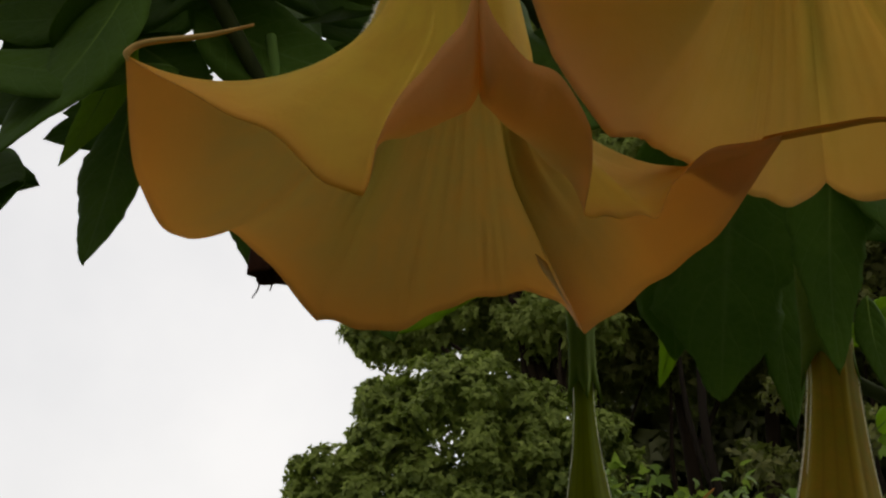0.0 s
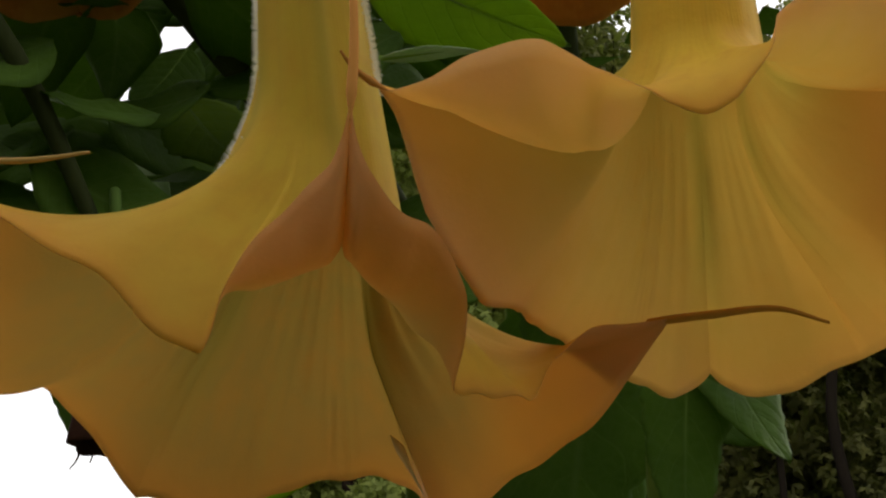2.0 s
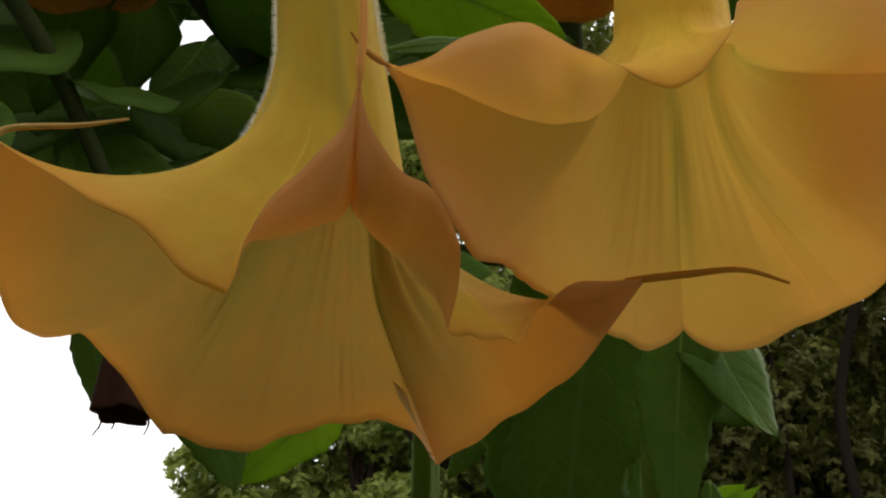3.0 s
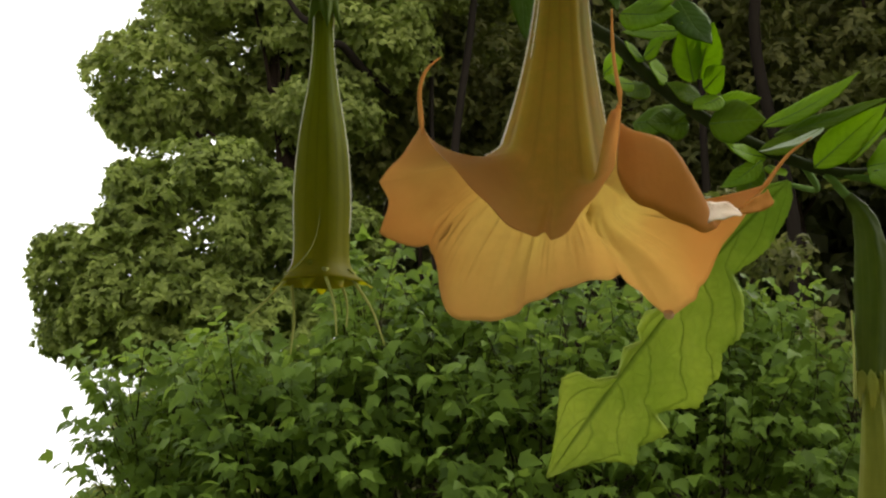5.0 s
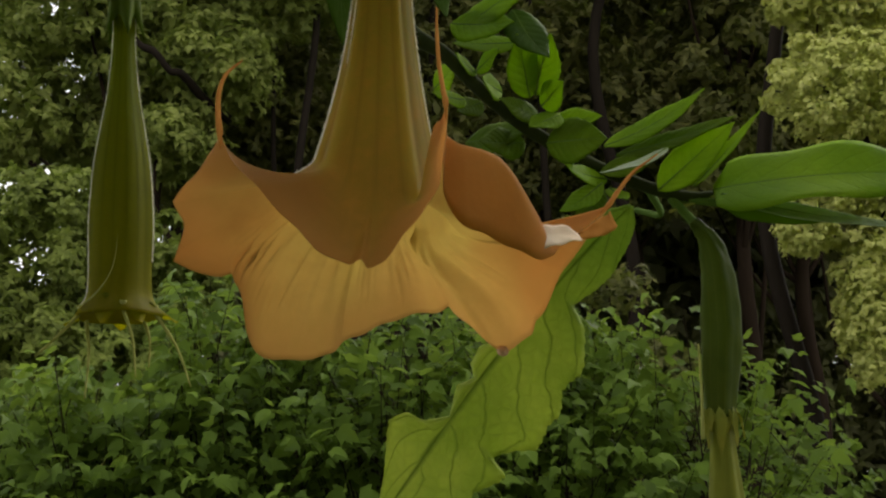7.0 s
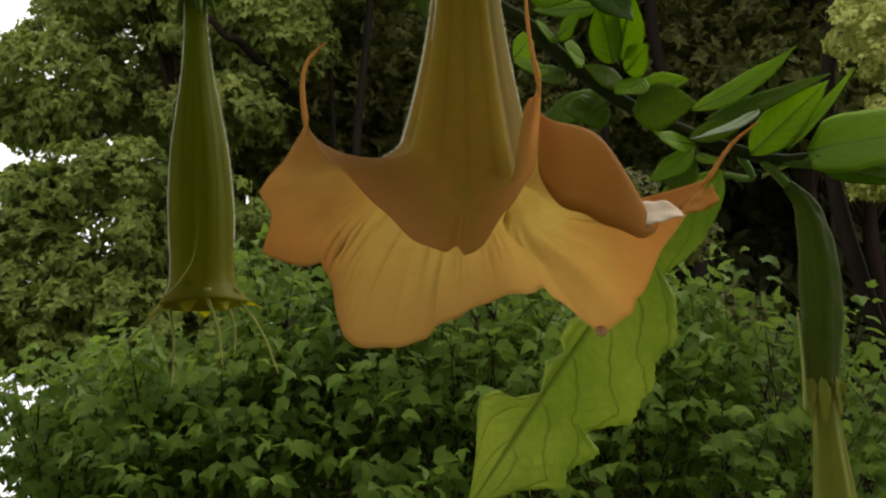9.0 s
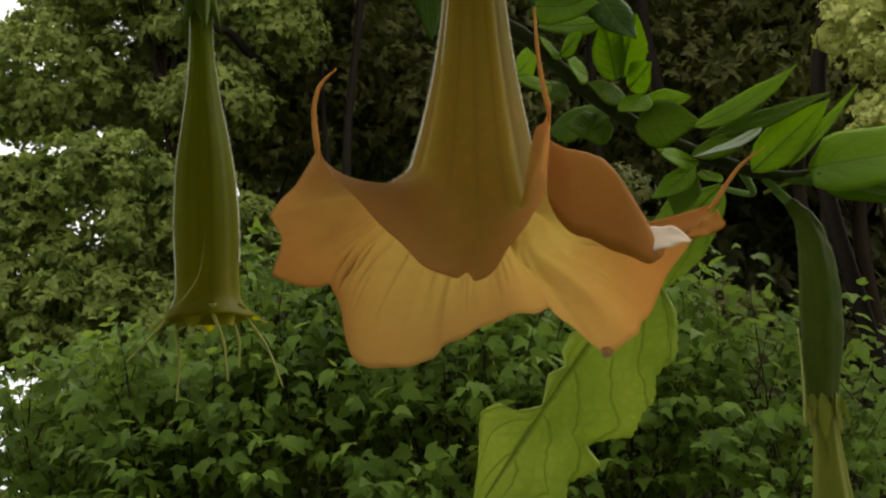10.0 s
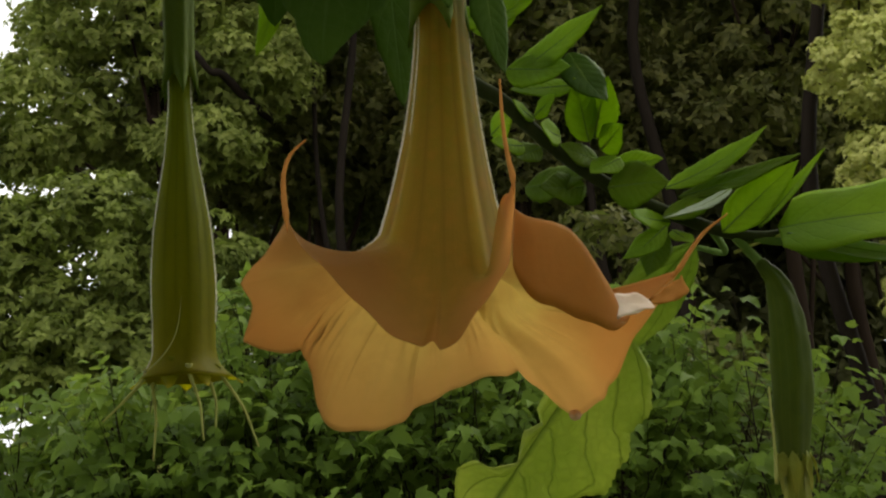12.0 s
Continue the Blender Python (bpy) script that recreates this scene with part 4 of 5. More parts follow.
# leaves along the stem and round the node
STEM_TOP_LEAVES = [
    ((0.1589, 1.0000, 1.9316), (0.1471, 0.9800, 1.9699), 0.021, mat_leaf_young, (0.2, -1, 0.1), 0.1, 5),
    ((0.1628, 1.0000, 1.9333), (0.1708, 0.9850, 1.9719), 0.021, mat_leaf_young, (-0.2, -1, 0.2), 0.1, 6),
    ((0.1652, 1.0000, 1.9263), (0.1780, 0.9800, 1.9359), 0.017, mat_leaf_young, (0.2, -1, 0.3), 0.1, 7),
    ((0.1526, 1.0100, 1.9741), (0.1060, 0.9900, 1.9670), 0.015, mat_leaf_young, (0, -1, 0.5), 0.1, 8),
    ((0.1224, 1.0000, 1.9490), (0.1067, 0.9800, 1.9557), 0.010, mat_leaf_young, (0, -1, 0.4), 0.1, 9),
    ((0.1225, 1.0000, 1.9505), (0.1350, 0.9800, 1.9590), 0.013, mat_leaf_young, (-0.3, -1, 0.4), 0.1, 10),
    ((0.1392, 1.0000, 1.9351), (0.1237, 0.9800, 1.9399), 0.016, mat_leaf_young, (0.2, -1, 0.3), 0.15, 11),
    ((0.1137, 1.0000, 1.9309), (0.0911, 0.9800, 1.9282), 0.015, mat_leaf_young, (0, -1, 0.5), 0.1, 12),
]
STEM_LEAVES = [
    ((0.1268, 1.0100, 1.9312), (0.1083, 1.0000, 1.9224), 0.015, mat_leaf_mid, (0, -1, 0.4), 0.1, 13),
    ((0.1644, 1.0000, 1.9172), (0.1350, 0.9800, 1.9259), 0.015, mat_leaf_mid, (0, -1, 0.4), 0.1, 14),
    ((0.1753, 0.9900, 1.9174), (0.1529, 0.9700, 1.9019), 0.015, mat_leaf_young, (-0.2, -1, 0.4), 0.1, 15),
    ((0.1726, 1.0000, 1.9168), (0.2021, 0.9800, 1.9123), 0.016, mat_leaf_young, (0, -1, 0.3), 0.1, 16),
    ((0.1662, 0.9900, 1.8967), (0.2027, 0.9700, 1.8944), 0.026, mat_leaf_mid, (0, -1, 0.1), 0.1, 17),
    ((0.2065, 1.0000, 1.8979), (0.2732, 0.9800, 1.9310), 0.018, mat_leaf_young, (-0.4, -0.8, 0.7), 0.12, 18),
    ((0.2147, 1.0000, 1.8924), (0.2906, 0.9700, 1.9082), 0.014, mat_leaf_mid, (-0.2, -0.8, 0.6), 0.15, 25),
    ((0.2446, 0.9800, 1.8904), (0.1949, 0.9600, 1.8682), 0.017, mat_leaf_grey, (-0.1, -0.4, 1.0), 0.1, 26),
]
NODE_LEAVES = [
    ((0.2010, 0.9900, 1.8764), (0.2478, 0.9900, 1.8944), 0.012, mat_leaf_mid, (0, -1, 0.3), 0.1, 27),
    ((0.2396, 0.9900, 1.8637), (0.2885, 0.9700, 1.9050), 0.024, mat_leaf_young, (-0.3, -1, 0.5), 0.2, 28),
    ((0.2611, 0.9800, 1.8641), (0.3029, 0.9600, 1.9096), 0.011, mat_leaf_young, (-0.5, -0.7, 0.9), 0.3, 29),
    ((0.2080, 1.0000, 1.8734), (0.1741, 0.9700, 1.8775), 0.013, mat_leaf_young, (0, -1, 0.4), 0.1, 32),
    ((0.2033, 0.9900, 1.8688), (0.1682, 0.9700, 1.8458), 0.014, mat_leaf_young, (-0.2, -1, 0.6), 0.1, 33),
    ((0.2024, 1.0000, 1.8688), (0.1838, 0.9800, 1.8354), 0.017, mat_leaf_mid, (-0.3, -1, 0.3), 0.1, 34),
    ((0.2090, 1.0000, 1.8685), (0.2165, 0.9800, 1.8557), 0.012, mat_leaf_young, (0.2, -1, 0.4), 0.1, 35),
    ((0.1546, 1.0100, 1.9041), (0.1233, 1.0000, 1.9008), 0.022, mat_leaf_mid, (0, -1, 0.4), 0.1, 36),
]
TWIG_LEAVES = [
    ((0.1460, 0.9900, 1.9901), (0.1691, 0.9750, 1.9516), 0.024, mat_leaf, (0.3, -1, 0.2), 0.1, 37),
    ((0.1091, 1.0000, 1.9791), (0.1692, 0.9700, 2.0154), 0.026, mat_leaf_young, (-0.6, -0.8, 0.6), 0.1, 19),
    ((0.1055, 1.0000, 1.9832), (0.1456, 0.9700, 1.9752), 0.028, mat_leaf_young, (-0.2, -1, 0.6), 0.1, 20),
    ((0.0835, 0.9900, 2.0083), (0.1188, 0.9700, 2.0290), 0.028, mat_leaf_young, (-0.4, -1, 0.5), 0.1, 22),
    ((0.1172, 1.0300, 1.9101), (0.1554, 1.0000, 1.9085), 0.026, mat_leaf_mid, (0, -1, 0.5), 0.1, 23),
    ((0.0952, 1.0200, 1.9441), (0.1077, 1.0000, 1.9574), 0.018, mat_leaf_young, (0, -1, 0.5), 0.1, 24),
]
for base, tip, width, mat, face, fold, seed in STEM_TOP_LEAVES + STEM_LEAVES + NODE_LEAVES + TWIG_LEAVES:
    shrub_leaf(base, tip, width * (1.0 if mat is mat_leaf_grey else 1.3), mat, face=face, fold=fold, seed=seed, sag=0.04, blunt=1.5, widest=0.42, serrate=0.05)
shrub_rod([(0.25, 1.0, 1.863), (0.2819, 1.0000, 1.8575)], [0.0035, 0.0025], mat_stem_green, "leaf_stalk")
shrub_leaf((0.2806, 1.0000, 1.8693), (0.4337, 0.9300, 1.8498), 0.074, mat_leaf_young, face=(0.1, -0.9, 0.75), sag=-0.06, fold=0.2, seed=4, base_power=0.35, widest=0.35, blunt=1.8, wavy=0.04)
shrub_rod([(0.2488, 1.0000, 1.8519), (0.2672, 1.0000, 1.8586), (0.2809, 1.0000, 1.8624)], [0.0012, 0.0012, 0.0014], mat_thread, "leaf_stalk")
shrub_leaf((0.2821, 0.9850, 1.8629), (0.3827, 0.9300, 1.8202), 0.013, mat_leaf_grey, face=(0.0, -0.9, 0.3), sag=0.03, fold=0.2, seed=30)
shrub_leaf((0.2816, 0.9950, 1.8593), (0.3477, 0.9700, 1.8388), 0.022, mat_leaf_mid, face=(0.0, -1, 0.2), sag=0.02, fold=0.1, seed=38, widest=0.3)
# dark leaves hanging over the open flower
BROAD_LEAVES = [
    ((0.0045, 0.8000, 2.1798), (-0.0070, 0.8000, 1.9208), 0.098, mat_leaf, (0.1, -1, 0.3), 0.42, 40),
    ((0.0515, 0.6900, 2.0578), (0.0513, 0.7000, 1.9120), 0.046, mat_leaf, (0.1, -1, 0.1), 0.1, 68),
    ((-0.0284, 0.8600, 2.0186), (-0.0519, 0.8400, 1.9422), 0.022, mat_leaf_young, (-0.4, -1, 0.3), 0.0, 41),
    ((-0.0260, 0.8400, 2.1613), (-0.0354, 0.8300, 1.9555), 0.064, mat_leaf, (-0.2, -1, 0.3), 0.40, 31),
    ((0.0354, 0.8600, 2.0763), (0.0266, 0.8600, 1.9171), 0.032, mat_leaf, (0.4, -1, 0.2), 0.15, 42),
    ((0.0549, 0.7200, 2.0711), (0.0988, 0.6800, 1.9632), 0.055, mat_leaf, (0.4, -1, 0.4), 0.0, 43),
    ((0.0826, 0.8600, 1.9974), (0.0877, 0.8600, 1.9341), 0.024, mat_leaf, (0.4, -1, 0.4), 0.0, 44),
]
SIDE_LEAVES = [
    ((-0.0509, 0.9200, 2.1051), (-0.1315, 0.8800, 2.0413), 0.050, mat_leaf, (0.1, -1, 0.8), 0.0, 45),
    ((-0.0517, 0.9200, 2.1015), (-0.0861, 0.9000, 2.0123), 0.046, mat_leaf, (-0.4, -1, 0.4), 0.0, 46),
    ((-0.0880, 0.9000, 2.1327), (-0.1591, 0.8600, 2.0955), 0.034, mat_leaf_young, (0.1, -1, 0.6), 0.0, 47),
    ((-0.2234, 0.6600, 2.0445), (-0.1798, 0.6600, 1.9311), 0.058, mat_leaf, (0.3, -1, 0.2), 0.0, 48),
    ((-0.1261, 0.6800, 1.9985), (-0.1834, 0.6800, 1.9426), 0.052, mat_leaf_young, (-0.3, -1, 0.4), 0.0, 49),
    ((-0.2544, 0.6200, 2.0355), (-0.2360, 0.6200, 1.9578), 0.030, mat_leaf, (-0.4, -1, 0.3), 0.0, 50),
    ((0.0862, 0.9800, 2.0083), (0.1273, 0.9600, 2.0247), 0.018, mat_leaf_young, (-0.3, -1, 0.5), 0.0, 51),
]
HANGING_LEAVES = [
    ((-0.3024, 0.6000, 2.0928), (-0.3423, 0.6000, 2.0217), 0.036, mat_leaf_young, (-0.3, -1, 0.3), 0.0, 52),
    ((-0.3092, 0.6200, 2.0665), (-0.3242, 0.6000, 1.9654), 0.050, mat_leaf, (-0.3, -1, 0.3), 0.0, 53),
    ((-0.2985, 0.5800, 2.1150), (-0.3520, 0.5500, 2.0061), 0.075, mat_leaf, (-0.4, -1, 0.4), 0.0, 54),
    ((-0.0975, 0.5000, 2.1446), (-0.0084, 0.5200, 2.1022), 0.050, mat_leaf_young, (0.1, -1, -0.6), 0.0, 55),
    ((-0.0853, 0.4800, 2.0737), (-0.0415, 0.4600, 2.0586), 0.007, mat_leaf_grey, (0.0, -0.5, -1), 0.0, 56),
    ((0.0733, 0.7800, 2.0525), (0.1051, 0.7400, 1.9889), 0.038, mat_leaf_young, (0.3, -1, 0.3), 0.05, 57),
    ((0.0360, 0.7500, 2.0436), (0.0991, 0.7500, 1.9972), 0.05, mat_leaf, (0.2, -1, 0.4), 0.0, 58),
]
UPPER_LEAVES = [
    ((-0.3611, 0.7200, 2.1602), (-0.3008, 0.7000, 2.1066), 0.050, mat_leaf, (0.1, -1, 0.4), 0.0, 63),
    ((-0.2347, 0.7200, 2.2117), (-0.1798, 0.7000, 2.1490), 0.055, mat_leaf_mid, (0.2, -1, 0.3), 0.0, 64),
    ((-0.2372, 0.7400, 2.2606), (-0.2650, 0.7200, 2.2058), 0.050, mat_leaf, (0.0, -1, 0.3), 0.0, 67),
    ((0.0571, 0.9000, 1.9778), (0.1052, 0.9000, 1.9944), 0.022, mat_leaf_young, (0.0, -1, 0.6), 0.0, 59),
]
for base, tip, width, mat, face, teeth, seed in BROAD_LEAVES + SIDE_LEAVES + HANGING_LEAVES + UPPER_LEAVES:
    shrub_leaf(base, tip, width, mat, face=face, teeth=teeth, seed=seed, fold=0.08, sag=0.04, widest=0.66 if seed in (40, 31, 42) else 0.45, lobes=4.0, rows=70 if teeth else 26, serrate=0.06)
# leaves of the canopy overhead, mostly out of view, added to shade the flowers
crng = random.Random(77)
count = 0
while count < 150:
    x, y = crng.uniform(-0.6, 0.9), crng.uniform(0.58, 1.3)
    z = 1.74 + 0.56 * max(y, 0.35) + 0.13 + crng.random() ** 1.5 * 0.45
    az = math.degrees(math.atan2(-(x + 0.02), y + 0.01))
    if y > 0.3 and -7 < az < 2 and crng.random() < 0.93:
        continue
    w = crng.uniform(0, 6.28)
    ln = crng.uniform(0.11, 0.20)
    tip = (x + ln * math.cos(w) * 0.85, y + ln * math.sin(w) * 0.85, z - ln * crng.uniform(0.1, 0.5))
    leaf(shrub, local((x, y, z)), local(tip), ln * crng.uniform(0.42, 0.55), mat_leaf, face=(crng.uniform(-0.3, 0.3), crng.uniform(-0.3, 0.3), 1), sag=0.05, fold=0.15, seed=100 + count, rows=14, cols=7)
    count += 1
# leaves of the branches that hang behind the near flowers
count = 0
while count < 192:
    # those past 29 degrees are out of view, added to shade the near flower's back
    az, far = crng.uniform(3.5, 29) if count < 122 else crng.uniform(29, 52), crng.uniform(0.62, 1.15)
    el = radians(crng.uniform(25.5 if az < 30 else 17.0, 42))
    az = radians(az)
    x, y, z = -0.02 - far * math.sin(az), far * math.cos(az), 1.745 + far * math.tan(el)
    w, ln = crng.uniform(0, 6.28), crng.uniform(0.10, 0.17)
    tip = (x + ln * math.cos(w) * 0.8, y + ln * math.sin(w) * 0.4, z - ln * crng.uniform(0.0, 0.4))
    if az < radians(32) and (tip[2] - 1.643) / (tip[1] + 0.044) < 0.54:
        continue
    leaf(shrub, local((x, y, z)), local(tip), ln * crng.uniform(0.5, 0.62), mat_leaf, face=(crng.uniform(-0.6, 0.6), crng.uniform(-2.0, -0.8), 0.8), sag=0.05, fold=0.12, seed=400 + count, rows=16, cols=9)
    count += 1

# withered flower remnant with stringy ends
withered = thing("withered_flower", (-0.2230, 0.6100, 1.9747), "dark withered flower with stringy ends hanging from a stalk", "flower")
lathe("corolla", withered, mat_withered, [(0.035, 0.005), (0.015, 0.010), (-0.010, 0.013), (-0.020, 0.014)], 0.16)
for x0, x1, z1 in [(-0.012, -0.014, -0.030), (-0.008, -0.005, -0.027), (0.010, 0.011, -0.030)]:
    rod("thread", [(x0, 0, -0.017), ((x0 + x1) / 2 + 0.002, 0.001, (z1 - 0.017) / 2), (x1, 0, z1)], [0.0007, 0.0005, 0.0003], mat_withered, withered)
rod("pedicel", [(0, 0, 0.033), (-0.003, 0.004, 0.07), (-0.012, 0.012, 0.12)], [0.0035, 0.003, 0.003], mat_stem_green, withered)

# ---- ground
gs = 400
ground = mesh_object("ground", [(-gs, -gs, 0), (gs, -gs, 0), (gs, gs, 0), (-gs, gs, 0)], [(0, 1, 2, 3)], mat_ground, smooth=False)
tagged(ground, "dark grassy ground under the trees", "ground", kind="structure")


# ---- trees
def leaf_blades(name, pos, ax, up, sizes, template, faces, mat, parent, kind=""):
    """Many small leaves, each a bent blade along its own axis with its upper side towards up, joined as one crown."""
    n = len(pos)
    tv = np.asarray(template, dtype=np.float64)
    ax = ax / (np.linalg.norm(ax, axis=1)[:, None] + 1e-9)
    sd = np.cross(ax, up)
    sd /= np.linalg.norm(sd, axis=1)[:, None] + 1e-9
    up = np.cross(sd, ax)
    v = pos[:, None, :] + sizes[:, None, None] * (tv[None, :, 0, None] * sd[:, None, :] + tv[None, :, 1, None] * ax[:, None, :] + tv[None, :, 2, None] * up[:, None, :])
    k = len(tv)
    fs = np.asarray(faces, dtype=np.int64)
    idx = (fs[None] + (np.arange(n) * k)[:, None, None]).reshape(-1, fs.shape[1])
    me = bpy.data.meshes.new(name)
    me.vertices.add(n * k)
    me.vertices.foreach_set("co", v.reshape(-1).astype(np.float32))
    me.loops.add(idx.size)
    me.loops.foreach_set("vertex_index", idx.reshape(-1).astype(np.int32))
    me.polygons.add(len(idx))
    me.polygons.foreach_set("loop_start", (np.arange(len(idx)) * fs.shape[1]).astype(np.int32))
    me.update(calc_edges=True)
    me.validate()
    me.materials.append(mat)
    ob = new(name, me)
    ob.parent = parent
    if kind:
        tagged(ob, kind=kind)
    return ob


BLADE = [(0, 0, 0), (0.24, 0.42, 0.07), (0, 0.5, 0), (-0.24, 0.42, 0.07), (0, 1, -0.18)]
BLADE_F = [(0, 1, 2), (0, 2, 3), (1, 4, 2), (2, 4, 3)]
LOBED = [(0, 0, 0), (0.28, 0.0, 0.05), (0.56, 0.46, 0.0), (0.28, 0.46, 0.06), (0.25, 0.68, 0.03), (0, 1.08, -0.26), (-0.25, 0.68, 0.03), (-0.28, 0.46, 0.06), (-0.56, 0.46, 0.0), (-0.28, 0.0, 0.05), (0, 0.42, -0.04)]
LOBED_F = [(0, 1, 10), (1, 2, 3), (1, 3, 10), (3, 4, 10), (4, 5, 10), (5, 6, 10), (6, 7, 10), (7, 8, 9), (7, 9, 10), (9, 0, 10)]


def unit(v):
    return v / (np.linalg.norm(v, axis=-1)[..., None] + 1e-9)


def tufted(blobs, lump, cover, tufts, per_tuft, rng, droop, ragged):
    """Leaf tufts on small rounded lumps that cover larger masses: places, axes and upper sides of all leaves."""
    b, rad = blobs[:, :3], blobs[:, 3:6]
    centres, outs, sizes = [], [], []
    for i in range(len(b)):
        n = max(6, int(cover * 4 * (rad[i].mean() / lump) ** 2))
        k = np.arange(n) + 0.5
        w, h = k * 2.39996, 1 - 2 * k / n
        d = np.stack([np.cos(w) * np.sqrt(1 - h * h), np.sin(w) * np.sqrt(1 - h * h), h], 1) + rng.normal(0, 0.22, (n, 3))
        d = unit(d)
        r = lump * rng.uniform(0.65, 1.35, n)
        c = b[i] + d * np.maximum(rad[i] - 0.75 * r[:, None], 0.1) * (1 + ragged * rng.normal(0, 1, n))[:, None]
        inside = np.zeros(n, bool)
        for j in range(len(b)):
            if j != i:
                inside |= np.linalg.norm((c - b[j]) / rad[j], axis=1) < 0.62
        keep = ~inside
        centres.append(c[keep])
        outs.append(d[keep])
        sizes.append(r[keep])
    c, d, r = np.concatenate(centres), np.concatenate(outs), np.concatenate(sizes)
    up = np.array([0, 0, 1.0])
    at = np.repeat(np.arange(len(c)), tufts)
    way = unit(unit(rng.normal(0, 1, (len(at), 3))) + 0.55 * d[at] + 0.5 * up)
    tp = c[at] + way * (r[at] * rng.uniform(0.7, 1.08, len(at)))[:, None] * np.array([1, 1, 0.72])
    ta = unit(way + 0.55 * up + rng.normal(0, 0.22, (len(at), 3)))
    lt = np.repeat(np.arange(len(at)), per_tuft)
    side = unit(np.cross(ta[lt], rng.normal(0, 1, (len(lt), 3))))
    th = np.radians(rng.uniform(45, 105, len(lt)))[:, None]
    ax = unit(ta[lt] * np.cos(th) + side * np.sin(th) - droop * up)
    upper = ta[lt] + rng.normal(0, 0.16, (len(lt), 3))
    return tp[lt], ax, upper


def tree(name, base, blobs, lump, tufts, per_tuft, leaf_size, mat, label, seed, trunk=0.2, limbs=5, group="", cover=1.2, droop=0.35, lean=(0, 0), ragged=0.04, bark=None):
    """A trunk with limbs into a crown of leaf tufts gathered in lumps over several rounded masses."""
    rng = np.random.default_rng(seed)
    root = thing(name, base, label, "tree" if trunk > 0.07 else "shrub", group)
    mass = np.array(blobs, dtype=float)
    mass[:, :3] -= np.array(base)
    pos, ax, upper = tufted(mass, lump, cover, tufts, per_tuft, rng, droop, ragged)
    deep = len(pos) // 6
    pick = rng.integers(len(mass), size=deep)
    inner = mass[pick, :3] + unit(rng.normal(0, 1, (deep, 3))) * mass[pick, 3:6] * rng.uniform(0.45, 0.82, deep)[:, None]
    size = np.concatenate([leaf_size * rng.uniform(0.65, 1.2, len(pos)), leaf_size * rng.uniform(1.2, 1.9, deep)])
    leaf_blades("crown", np.concatenate([pos, inner]), np.concatenate([ax, unit(rng.normal(0, 1, (deep, 3)))]), np.concatenate([upper, unit(rng.normal(0, 1, (deep, 3)) + np.array([0, 0, 0.6]))]), size, BLADE, BLADE_F, mat, root)
    top = mass[:, 2].mean()
    c0 = mass[:, :3].mean(axis=0)
    wob = rng.normal(0, (0.22 if top > 12 else 0.07) + trunk * 0.5, (4, 2))
    spine = [(0, 0, -0.1)]
    for k, f in enumerate((0.2, 0.42, 0.64, 0.84)):
        spine.append((c0[0] * f * 0.9 + lean[0] * math.sin(f * 3) + wob[k][0], c0[1] * f * 0.9 + lean[1] * math.sin(f * 3) + wob[k][1], top * f))
    spine.append((c0[0], c0[1], top))
    rod("trunk", spine, [trunk, trunk * 0.85, trunk * 0.75, trunk * 0.62, trunk * 0.48, trunk * 0.25], bark or mat_bark, root, 6, 10)
    for k in range(limbs):
        t = mass[int(rng.integers(len(mass)))]
        q = t[:3] + rng.uniform(-0.6, 0.6, 3) * t[3:6]
        i = int(rng.integers(2, 5)) if top < 11 else 4
        st = np.array(spine[i])
        m1 = st * 0.66 + q * 0.34 + rng.normal(0, 0.16, 3)
        m2 = st * 0.33 + q * 0.67 + rng.normal(0, 0.16, 3)
        rod("limb", [st, m1, m2, q], [trunk * 0.30, trunk * 0.22, trunk * 0.15, trunk * 0.05], bark or mat_bark, root, 4, 7)
    return root


